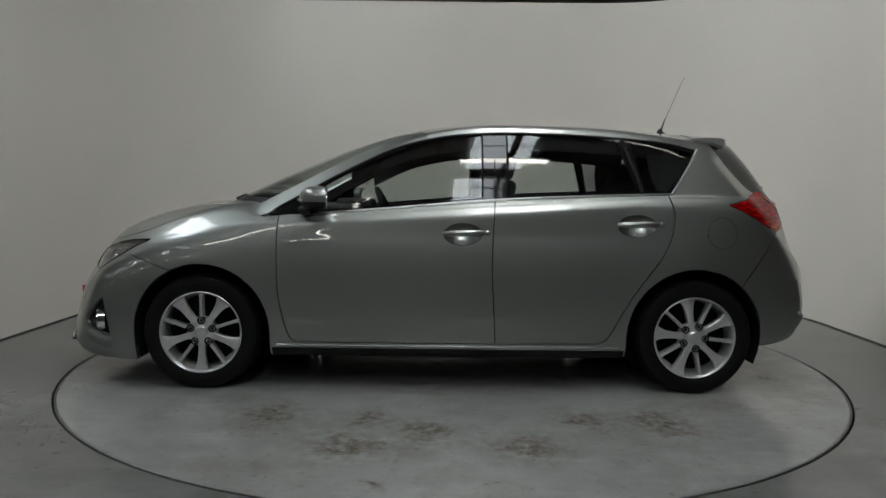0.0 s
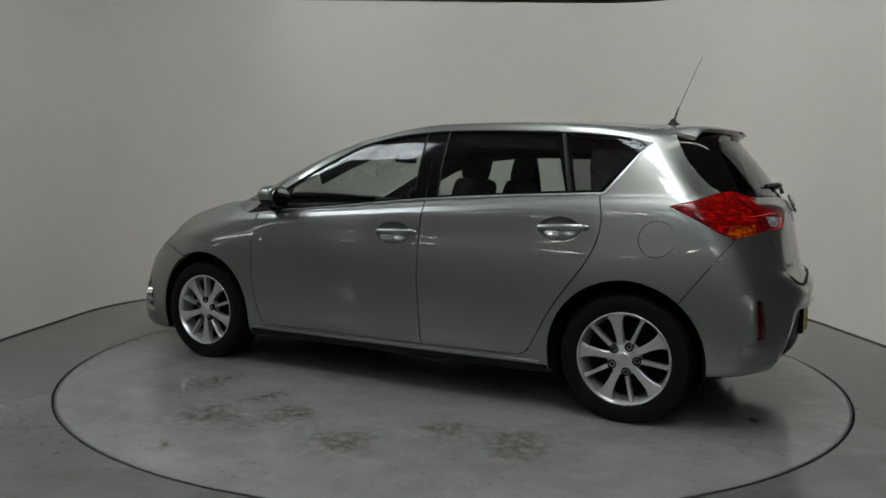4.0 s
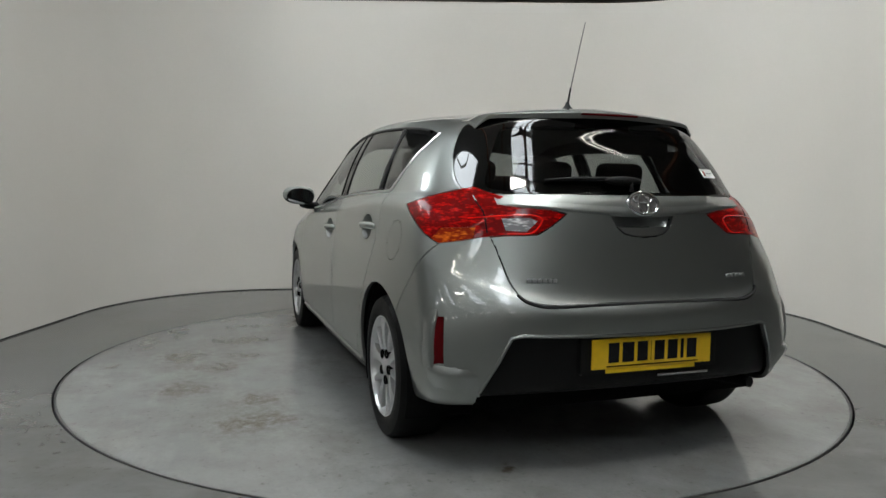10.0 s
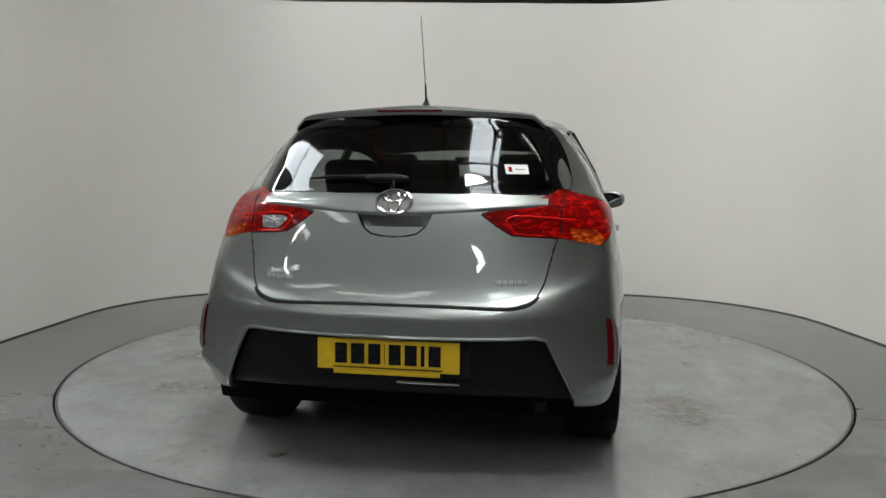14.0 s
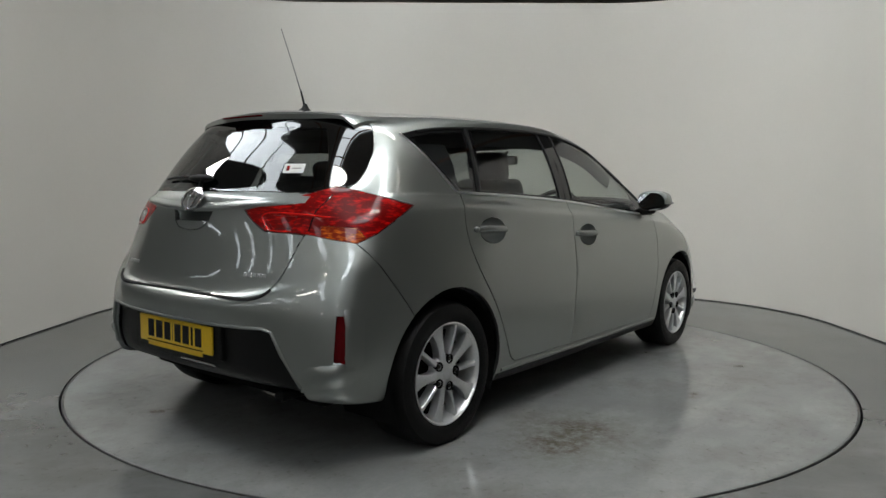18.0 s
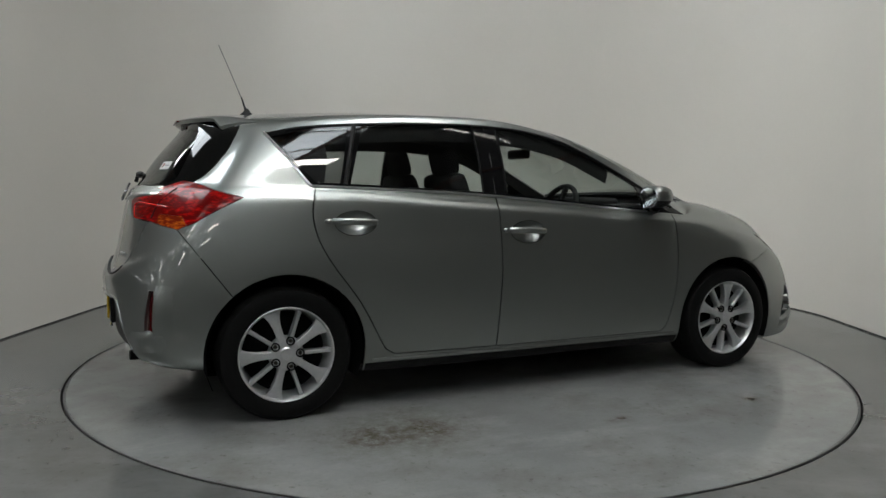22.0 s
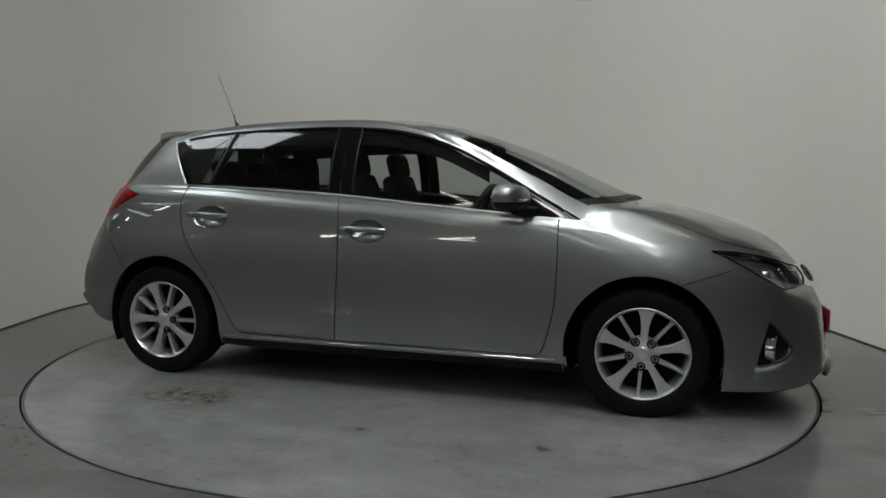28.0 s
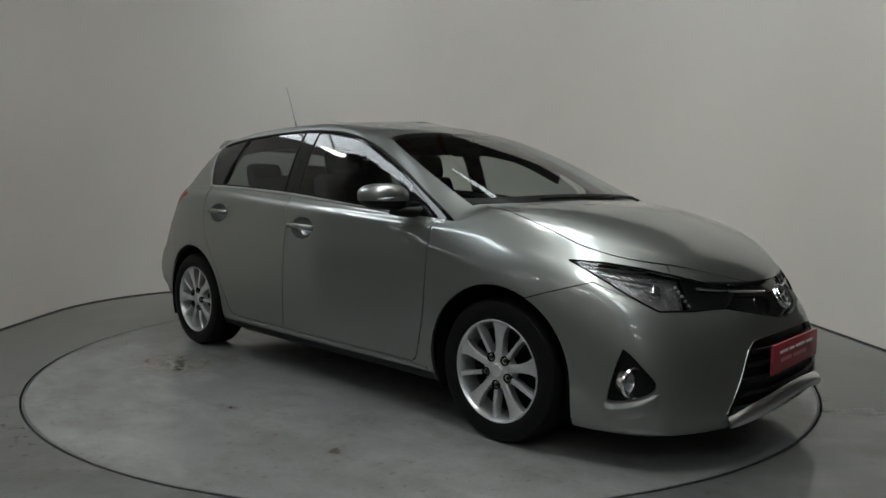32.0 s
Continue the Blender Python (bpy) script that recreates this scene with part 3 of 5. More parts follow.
def on_end(y, z, way, out=0.0):
    """Place and normal on the nose (way 1) or the tail (way -1) at (y, z)."""
    p, n, _, _ = hull.ray_cast(Vector((4 * way, max(abs(y), 1e-4), z)), Vector((-way, 0, 0)))
    if y < 0:
        p, n = Vector((p.x, -p.y, p.z)), Vector((n.x, -n.y, n.z))
    return p + n * out, n


def on_top(x, y, out=0.0):
    p, n, _, _ = hull.ray_cast(Vector((x, max(abs(y), 1e-4), 3)), Vector((0, 0, -1)))
    if y < 0:
        p, n = Vector((p.x, -p.y, p.z)), Vector((n.x, -n.y, n.z))
    return p + n * out, n


du = np.gradient(GRID, axis=1)
dv = np.gradient(GRID, axis=0)
du[:, 0, (0, 2)] = du[:, -1, (0, 2)] = 0
dv[-1, :, (0, 2)] = 0
FAIR = np.cross(du, dv)
FAIR /= np.maximum(np.linalg.norm(FAIR, axis=2, keepdims=True), 1e-9)
if FAIR[:, :, 1].mean() < 0:
    FAIR = -FAIR
ROWS, COLS = GRID.shape[:2]
smooth_hull = BVHTree.FromPolygons([tuple(p) for p in GRID.reshape(-1, 3)], [(j * COLS + i, j * COLS + i + 1, (j + 1) * COLS + i + 1, (j + 1) * COLS + i) for j in range(ROWS - 1) for i in range(COLS - 1)])


def fair_normal(p):
    """Normal of the uncut body surface next to a point of either side."""
    side = -1 if p.y < 0 else 1
    _, _, k, _ = smooth_hull.find_nearest(Vector((p.x, abs(p.y), p.z)))
    j, i = divmod(k, COLS - 1)
    n = np.zeros(3)
    for jj, ii in ((j, i), (j, i + 1), (j + 1, i), (j + 1, i + 1)):
        g = GRID[jj, ii]
        n += FAIR[jj, ii] / ((g[0] - p.x) ** 2 + (g[1] - abs(p.y)) ** 2 + (g[2] - p.z) ** 2 + 1e-6)
    n = n / np.linalg.norm(n)
    return (float(n[0]), float(n[1]) * side, float(n[2]))


SQ = math.sqrt(0.5)
X, Y, Z = Vector((1, 0, 0)), Vector((0, 1, 0)), Vector((0, 0, 1))
SIDE, REAR, PLAN = (X, Z), (Y, Z), (X, Y)
TAIL_CORNER, NOSE_CORNER = (Vector((SQ, SQ, 0)), Z), (Vector((-SQ, SQ, 0)), Z)


def inside(p, poly):
    x, y = p
    hit = False
    for (x0, y0), (x1, y1) in zip(poly, poly[1:] + poly[:1]):
        if (y0 > y) != (y1 > y) and x < (x1 - x0) * (y - y0) / (y1 - y0) + x0:
            hit = not hit
    return hit


def cut(view, poly, zone):
    """Cuts the outline poly, seen along the view, into the skin's zone; returns the faces within."""
    e, g = view
    ext = [(min(q[k] for q in poly), max(q[k] for q in poly)) for k in (0, 1)]

    def near(f):
        c = f.calc_center_median()
        a, b = c.dot(e), c.dot(g)
        return ext[0][0] - 0.12 < a < ext[0][1] + 0.12 and ext[1][0] - 0.12 < b < ext[1][1] + 0.12

    for (x0, y0), (x1, y1) in zip(poly, poly[1:] + poly[:1]):
        lo, hi = (min(x0, x1) - 5e-4, min(y0, y1) - 5e-4), (max(x0, x1) + 5e-4, max(y0, y1) + 5e-4)
        some = []
        for f in skin.faces:
            if not zone(f) or not near(f):
                continue
            a = [v.co.dot(e) for v in f.verts]
            b = [v.co.dot(g) for v in f.verts]
            if max(a) > lo[0] and min(a) < hi[0] and max(b) > lo[1] and min(b) < hi[1]:
                some.append(f)
        if not some:
            continue
        n = e * -(y1 - y0) + g * (x1 - x0)
        if n.length < 1e-9:
            continue
        geom = set(some)
        for f in some:
            geom.update(f.edges)
            geom.update(f.verts)
        bmesh.ops.bisect_plane(skin, geom=list(geom), dist=1e-5, plane_co=e * x0 + g * y0, plane_no=n.normalized())
    found = []
    for f in skin.faces:
        if zone(f) and near(f):
            c = f.calc_center_median()
            if inside((c.dot(e), c.dot(g)), poly):
                found.append(f)
    return found


def curve_poly(pts, n=6):
    """Rounds an open run of points."""
    k = [(i, *p) for i, p in enumerate(pts)]
    return [tuple(q) for q in glide(k, np.linspace(0, len(pts) - 1, (len(pts) - 1) * n + 1))]


PIECES = {}


def claim(name, faces):
    PIECES.setdefault(name, len(PIECES) + 1)
    for f in faces:
        f[LP] = PIECES[name]


def zone(u0, u1, v0, v1):
    return lambda f: u0 * NU <= f[LU] < u1 * NU and v0 * NV <= f[LV] < v1 * NV


# windows of the flank
BELT = curve_poly([(.995, .911), (.58, .944), (.2, .978), (-.234, 1.016), (-.7, 1.042), (-1.165, 1.058)], 3)
TOP = curve_poly([(-1.345, 1.297), (-1.2, 1.33), (-.941, 1.356), (-.6, 1.372), (-.317, 1.377), (-.05, 1.364), (.14, 1.332), (.297, 1.285), (.536, 1.172), (.769, 1.041), (.99, .916)], 3)
DLO = BELT + TOP
claim("window_surround", cut(SIDE, DLO, zone(3.0, 11.15, 9, 14)))
# doors
rear_gap = curve_poly([(-1.150, 1.0575), (-1.176, .948), (-1.165, .85), (-1.111, .728), (-.962, .519), (-.864, .338), (-.835, .29), (-.79, .262)], 3)
mid_gap = [(-.246, .256), (-.234, .45), (-.222, .645), (-.226, .83), (-.237, 1.0163)]
front_gap = curve_poly([(.80, .256), (.835, .285), (.868, .392), (.890, .5), (.897, .62), (.900, .75), (.897, .9187)], 3)
belt_rear = [p for p in BELT if -1.15 < p[0] < -.237]
belt_front = [p for p in BELT if -.237 < p[0] < .897]
lower_flank = zone(3.0, 12.6, 1, 11)


def not_window(z):
    return lambda f: z(f) and f[LP] != PIECES["window_surround"]


rear_door = mid_gap + belt_rear + rear_gap
front_door = front_gap + belt_front[:] + mid_gap[::-1]
claim("rear_door", cut(SIDE, rear_door, not_window(lower_flank)))
claim("front_door", cut(SIDE, front_door, not_window(lower_flank)))


def ring(cx, cz, rx, rz, n, a0=0, a1=360):
    return [(cx + rx * math.cos(radians(a0 + (a1 - a0) * i / n)), cz + rz * math.sin(radians(a0 + (a1 - a0) * i / n))) for i in range(n + (0 if a1 - a0 == 360 else 1))]


# cups behind the door handles
for cx, cz in ((-.068, .832), (-.978, .886)):
    claim("front_cup" if cx > -.5 else "rear_cup", cut(SIDE, ring(cx, cz, .098, .056, 28), zone(4, 11, 4, 9)))

# wheel openings
for cx in (1.297, -1.297):
    arch = ring(cx, .305, .358, .357, 28, 0, 180) + [(cx - .352, .02), (cx + .352, .02)]
    claim("opening", cut(SIDE, arch, zone(3.0, 14, 0, 9)))

claim("sill", cut(SIDE, [(.93, .222), (.93, .05), (-.93, .05), (-.93, .222)], zone(5, 12, 0, 6)))

# lamps and openings at the tail
TAIL = [(-.480, 1.002), (-.62, 1.040), (-.74, 1.068), (-.785, 1.074), (-.86, 1.052), (-.96, 1.026), (-1.06, 1.0), (-1.133, .977),
        (-1.095, .935), (-1.052, .903), (-.95, .898), (-.87, .890), (-.79, .875), (-.702, .862), (-.63, .895), (-.55, .950)]
tail_zone = zone(0.3, 5, 4, 11)
claim("tail_lamp", cut(TAIL_CORNER, TAIL, tail_zone))
claim("amber", cut(TAIL_CORNER, [(-.665, .878), (-.702, .8625), (-.79, .8755), (-.835, .884), (-.835, .925), (-.70, .918)], lambda f: tail_zone(f) and f[LP] == PIECES["tail_lamp"]))
claim("reverse", cut(TAIL_CORNER, [(-1.045, .950), (-1.02, .962), (-.925, .958), (-.945, .915), (-1.015, .912)], lambda f: tail_zone(f) and f[LP] == PIECES["tail_lamp"]))
GATE = curve_poly([(0, .657), (.25, .655), (.411, .653), (.475, .662), (.515, .682), (.545, .73), (.562, .79), (.580, .86), (.596, .91), (.60, .95)], 3) + [(.612, 1.05), (.585, 1.10), (.53, 1.25), (.475, 1.322), (.2, 1.335), (0, 1.34), (-.02, 1.34), (-.02, .657)]


def free(z, *names):
    ids = lambda: [PIECES[n] for n in names if n in PIECES]
    return lambda f: z(f) and f[LP] not in ids()


back_zone = zone(0, 3.6, 4, 13)
claim("tailgate", cut(REAR, GATE, free(back_zone, "tail_lamp", "amber", "reverse", "window_surround")))
PANE = curve_poly([(0, 1.052), (.3, 1.052), (.50, 1.058), (.565, 1.075)], 3) + curve_poly([(.560, 1.10), (.525, 1.19), (.47, 1.28), (.445, 1.310)], 3) + [(.3, 1.318), (0, 1.322), (-.02, 1.322), (-.02, 1.052)]
claim("rear_window", cut(REAR, PANE, zone(0, 3.6, 9, 13)))
FIN = curve_poly([(-.748, 1.060), (-.705, 1.087), (-.662, 1.15), (-.637, 1.22), (-.634, 1.28), (-.640, 1.320)], 3) + [(-.66, 1.35), (-1.40, 1.36), (-1.40, 1.052), (-.90, 1.050)]
claim("rear_fin", cut(TAIL_CORNER, FIN, free(zone(0, 4.6, 9, 13), "tail_lamp", "amber", "reverse", "rear_window", "window_surround")))
claim("gate_recess", cut(REAR, [(0, .968), (.135, .972), (.115, .93), (.085, .905), (.04, .895), (0, .893), (-.02, .893), (-.02, .968)], zone(0, 2, 5, 9)))
DIFFUSER = [(0, .538), (.3, .540), (.52, .545), (.555, .535), (.60, .45), (.66, .33), (.665, .10), (-.02, .10), (-.02, .538)]
claim("diffuser", cut(REAR, DIFFUSER, zone(0, 3.2, 0, 5)))
REFLECTOR = [(-.786, .436), (-.748, .436), (-.744, .53), (-.747, .604), (-.775, .606), (-.780, .53)]
claim("reflector", cut(TAIL_CORNER, REFLECTOR, zone(1.5, 4.5, 2, 6)))
# nose
HEAD = [(-.588, .780), (-.72, .772), (-.86, .752), (-.98, .727), (-1.10, .70), (-1.20, .682), (-1.225, .640), (-1.19, .606), (-1.05, .598), (-.90, .603), (-.84, .632), (-.77, .672), (-.68, .728)]
claim("head_lamp", cut(NOSE_CORNER, HEAD, zone(12.4, 16, 3, 9)))
HOOD = curve_poly([(.90, .640), (1.1, .668), (1.28, .690), (1.45, .698), (1.58, .694), (1.70, .650), (1.80, .575), (1.90, .46), (2.0, .30), (2.055, .15), (2.066, 0)], 3) + [(2.066, -.02), (.90, -.02)]
claim("hood", cut(PLAN, HOOD, free(zone(11.3, 17, 6.6, 10.001), "head_lamp")))
UPPER = [(0, .690), (.2, .690), (.38, .700), (.47, .71), (.47, .60), (.37, .600), (.2, .565), (.08, .545), (0, .540), (-.02, .54), (-.02, .69)]
claim("upper_grille", cut(REAR, UPPER, free(zone(14, 17, 3, 8), "head_lamp", "hood")))
LOWER = [(0, .492), (.22, .490), (.32, .478), (.36, .445), (.425, .335), (.50, .228), (.47, .198), (.3, .192), (0, .190), (-.02, .190), (-.02, .492)]
claim("lower_grille", cut(REAR, LOWER, zone(14, 17, 1, 6)))
FOG = curve_poly([(-.758, .470), (-.785, .450), (-.835, .395), (-.872, .350), (-.862, .322), (-.81, .294), (-.722, .270), (-.708, .278), (-.715, .33), (-.735, .41), (-.758, .470)], 2)[:-1]
claim("fog_recess", cut(NOSE_CORNER, FOG, zone(12.6, 15.5, 1, 6)))
# bumpers
FRONT_BUMPER = [(1.44, .62), (1.60, .672), (1.70, .703), (1.86, .64), (2.4, .60), (2.4, .0), (1.44, .0)]
claim("front_bumper", cut(SIDE, FRONT_BUMPER, free(zone(12, 17, 0, 8), "head_lamp", "upper_grille", "lower_grille", "fog_recess", "opening", "hood", "sill")))
claim("front_bumper", [f for f in skin.faces if zone(12, 17, 0, 8)(f) and f[LP] == 0 and f.calc_center_median().x > 1.88])
REAR_BUMPER = [(-1.44, .45), (-1.535, .575), (-1.745, .858), (-1.76, .93), (-2.3, .93), (-2.3, 0), (-1.44, 0)]
claim("rear_bumper", cut(SIDE, REAR_BUMPER, free(zone(0, 5, 0, 8), "tail_lamp", "amber", "reverse", "tailgate", "diffuser", "reflector", "opening", "sill")))
# windscreen by its own frame of lines
claim("windscreen", [f for f in skin.faces if f[LU] >= 12 * NU and 10 * NV + 1 <= f[LV] < 12 * NV])
claim("scuttle", [f for f in skin.faces if f[LU] >= 11.9 * NU and f[LV] == 10 * NV])
# fuel flap on its own side is cut from the same outline
claim("fuel_flap", cut(SIDE, ring(-1.428, .854, .078, .080, 28), zone(3, 6, 4, 9)))
# panes of the flank windows
FRONT_PANE = [p for p in BELT if -.165 < p[0] < .78]
FRONT_PANE = [(.70, .943)] + [(x, z + .012) for x, z in FRONT_PANE if x < .69] + [(-.165, 1.022)] + [(-.175, 1.362)] + [(-.05, 1.350), (.12, 1.320), (.27, 1.274), (.45, 1.196), (.62, 1.105), (.68, 1.070)]
REAR_PANE = [(-.30, 1.032), (-.6, 1.048), (-.985, 1.066), (-.955, 1.16), (-.893, 1.343), (-.6, 1.362), (-.31, 1.367)]
QUARTER = [(-1.035, 1.068), (-1.150, 1.072), (-1.235, 1.17), (-1.318, 1.282), (-1.2, 1.308), (-.965, 1.332), (-1.0, 1.2)]
win = zone(3.0, 11.15, 9, 14)
claim("front_pane", cut(SIDE, FRONT_PANE, win))
claim("rear_pane", cut(SIDE, REAR_PANE, win))
claim("quarter_pane", cut(SIDE, QUARTER, win))
skin.normal_update()


def piece(name, mirror="", gap=0.0028, flange=0.016, push=0.0, also=()):
    """The faces of a piece as a bmesh of its own: "both" joins it with its mirror image, "right" gives that alone."""
    ids = PIECES[name] if isinstance(name, str) and name else 0
    bm = skin.copy()
    lay = bm.faces.layers.int["piece"]
    edge_lay = bm.faces.layers.int.new("rim")
    lay = bm.faces.layers.int["piece"]
    bmesh.ops.delete(bm, geom=[f for f in bm.faces if f[lay] != ids and f[lay] not in [PIECES[k] for k in also]], context="FACES")
    bmesh.ops.delete(bm, geom=[e for e in bm.edges if not e.link_faces], context="EDGES")
    bmesh.ops.delete(bm, geom=[v for v in bm.verts if not v.link_faces], context="VERTS")
    bmesh.ops.remove_doubles(bm, verts=bm.verts, dist=2e-4)
    bm.normal_update()
    rim = [e for e in bm.edges if len(e.link_faces) == 1 and not all(abs(v.co.y) < 1e-4 for v in e.verts)]
    normal = {v: v.normal.copy() for v in bm.verts}
    if gap:
        move = {}
        for e in rim:
            f = e.link_faces[0]
            d = (e.verts[1].co - e.verts[0].co).normalized().cross(f.normal)
            if d.dot(f.calc_center_median() - e.verts[0].co) < 0:
                d = -d
            for v in e.verts:
                move[v] = move.get(v, Vector()) + d
        for v, d in move.items():
            if d.length > 1e-6:
                d = d.normalized() * gap
                if abs(v.co.y) < 1e-4:
                    d.y = 0
                v.co += d
    if push:
        for v in bm.verts:
            v.co += normal[v] * push
    if flange:
        got = bmesh.ops.extrude_edge_only(bm, edges=rim)
        fresh = [v for v in got["geom"] if isinstance(v, bmesh.types.BMVert)]
        for v in fresh:
            near_n = None
            for e in v.link_edges:
                o = e.other_vert(v)
                if o in normal:
                    near_n = normal[o]
            if near_n is not None:
                d = near_n * flange
                if abs(v.co.y) < 1e-4:
                    d.y = 0
                v.co -= d
        for v in fresh:
            for f in v.link_faces:
                f[edge_lay] = 1
        for e in rim:
            e.smooth = False
    if mirror:
        flip = bm.copy()
        for v in flip.verts:
            v.co.y *= -1
        bmesh.ops.reverse_faces(flip, faces=flip.faces)
        if mirror == "right":
            bm.free()
            return flip
        bm = merge(bm, flip)
        bmesh.ops.remove_doubles(bm, verts=[v for v in bm.verts if abs(v.co.y) < 1e-3], dist=3e-4)
    return bm


def mirrored(bm):
    for v in bm.verts:
        v.co.y *= -1
    bmesh.ops.reverse_faces(bm, faces=bm.faces)
    return bm


def sided(bm, mark):
    return bm if mark > 0 else mirrored(bm)


def dished(name, side, cx, cz, rx, rz, depth):
    """A piece of the skin pressed inwards like a shallow bowl."""
    bm = piece(name, "", 0.0, 0.0)
    bmesh.ops.triangulate(bm, faces=bm.faces)
    bmesh.ops.subdivide_edges(bm, edges=bm.edges, cuts=2, use_grid_fill=True)
    for v in bm.verts:
        r = ((v.co.x - cx) / rx) ** 2 + ((v.co.z - cz) / rz) ** 2
        v.co.y -= depth * max(0.0, 1 - r) ** 0.8
    return sided(bm, side)


def pushed(name, depth, flip=False, test=None, mirror=""):
    """A copy of a piece's faces set inwards by depth."""
    ids = PIECES[name] if name else 0
    bm = skin.copy()
    lay = bm.faces.layers.int["piece"]
    bmesh.ops.delete(bm, geom=[f for f in bm.faces if f[lay] != ids or (test and not test(f.calc_center_median()))], context="FACES")
    bmesh.ops.delete(bm, geom=[v for v in bm.verts if not v.link_faces], context="VERTS")
    bmesh.ops.remove_doubles(bm, verts=bm.verts, dist=2e-4)
    bm.normal_update()
    for v, n in [(v, v.normal.copy()) for v in bm.verts]:
        d = n * depth
        if abs(v.co.y) < 1e-4:
            d.y = 0
        v.co -= d
    if flip:
        bmesh.ops.reverse_faces(bm, faces=bm.faces)
    if mirror == "right":
        mirrored(bm)
    elif mirror == "both":
        bm = merge(bm, mirrored(bm.copy()))
    return bm


def on_corner(view, a, z, out=0.0):
    """Place on the body's corner seen at 45 degrees: along the view's first axis at a, at height z."""
    e = view[0]
    way = Vector((e.y if e.x < 0 else -e.y, SQ, 0))
    p, n, _, _ = hull.ray_cast(e * a + Z * z + way * 4, -way)
    return p + n * out


def loft(rows, close=False):
    bm = bmesh.new()
    vs = [[bm.verts.new(p) for p in row] for row in rows]
    for a, b in zip(vs, vs[1:]):
        for i in range(len(a) - 1 + close):
            bm.faces.new((a[i], a[(i + 1) % len(a)], b[(i + 1) % len(a)], b[i]))
    bmesh.ops.recalc_face_normals(bm, faces=bm.faces)
    return bm


car = tagged(new("car"), "grey metallic five-door hatchback car on a turntable", "car")
shell_bm = merge(piece(""), piece("", "right", also=("fuel_flap",)))
bmesh.ops.remove_doubles(shell_bm, verts=[v for v in shell_bm.verts if abs(v.co.y) < 1e-3], dist=3e-4)
body = part("body", shell_bm, PAINT, car, "grey metallic painted shell", sharp=0, faired=True)
for side, mark in (("", 1), ("right", -1)):
    surround = part("window_surround", piece("window_surround", side, 0.0005, 0.01), PILLAR, car, "gloss black window surround", sharp=0, faired=True)
    for name, label in (("front_pane", "clear front side window"), ("rear_pane", "clear rear side window"), ("quarter_pane", "dark quarter window")):
        ob = part("side_window", piece(name, side, 0, 0), DARK_GLASS if name == "quarter_pane" else GLASS, car, label, sharp=0, faired=True)
        ob.visible_shadow = False
    for name, cx, cz in (("front", -.068, .832), ("rear", -.978, .886)):
        door = part(name + "_door", piece(name + "_door", side), PAINT, car, sharp=0, faired=True)
        part("handle_cup", dished(name + "_cup", mark, cx, cz, .098, .056, .042), PAINT, door, sharp=60)
        # grip of the handle, bowed outwards
        path, n = [], 14
        for k in range(n + 1):
            s = k / n
            x = cx + .098 - .205 * s
            p, nn = on_side(x, cz + .003 + .006 * s, 0.018 - 0.020 * abs(2 * s - 1) ** 3)
            path.append((x, p.y, p.z))
        bm = tube(path, .0140, 12)
        for v in bm.verts:
            v.co.z = cz + .004 + (v.co.z - cz - .004) * 1.1
        part("door_handle", sided(bm, mark), PAINT, door, "painted pull handle")
        bm = bmesh.new()
        bmesh.ops.create_icosphere(bm, subdivisions=2, radius=1)
        bmesh.ops.transform(bm, matrix=Matrix.Translation((cx - .128, on_side(cx - .128, cz + .006)[0].y + .004, cz + .009)) @ Matrix.Diagonal((.020, .010, .014, 1)), verts=bm.verts)
        part("lock_cover", sided(bm, mark), PAINT, door)
        lining = pushed(name + "_door", .055, True)
        part("door_lining", sided(lining, mark), TRIM, door, "black inner door lining")
    # bright strip along the belt and up the rear edge of the windows
    path = [on_side(x, z - .004, .001)[0] for x, z in BELT if x < .84] + [on_side(-1.178, 1.062, .001)[0], on_side(-1.225, 1.125, .001)[0], on_side(-1.29, 1.215, .001)[0], on_side(-1.352, 1.300, .001)[0]]
    bm = tube(path, .0062, 6)
    part("window_strip", sided(bm, mark), SATIN, car, "bright chrome strip below the windows")
    # bars between door glass and quarter glass, door edge in the pillar
    bm = tube([on_side(-1.012, 1.062, .002)[0], on_side(-.985, 1.16, .002)[0], on_side(-.930, 1.342, .002)[0]], .011, 8)
    part("window_bar", sided(bm, mark), BLACK, surround)
    bm = tube([on_side(-.237, 1.02, -.001)[0], on_side(-.236, 1.2, -.001)[0], on_side(-.236, 1.37, -.001)[0]], .004, 6)
    part("pillar_joint", sided(bm, mark), GAP_BLACK, surround)
    # rubber seals over the side glass and down the door frames
    part("roof_seal", sided(tube([on_side(x, z - .006, .001)[0] for x, z in TOP if -1.30 < x < .93], .0075, 6), mark), BLACK, surround, "black rubber seal")
    for x0 in (-.170, -.303):
        part("frame_seal", sided(tube([on_side(x0, z, .0)[0] for z in np.linspace(1.025, 1.366, 7)], .0055, 6), mark), BLACK, surround)
    # trim inside the roof rail and the rear pillar
    rows = [[on_side(x, z + .004, -.012)[0], on_side(x, z - .03, -.035)[0], on_side(x, z - .055, -.07)[0]] for x, z in TOP if -1.30 < x < .60]
    part("roof_rail_trim", sided(loft(rows), mark), TRIM, surround, "dark trim inside the roof rail")
    rows = [[on_side(x, z, -.03 - .012 * (z > 1.1))[0] for x in (-1.42, -1.34, -1.24, -1.15, -1.075 - .22 * (1.2 - z) * (z < 1.2))] for z in (1.03, 1.08, 1.14, 1.20, 1.25, 1.29)]
    part("pillar_trim", sided(loft(rows), mark), TRIM, surround, "dark trim inside the rear pillar")
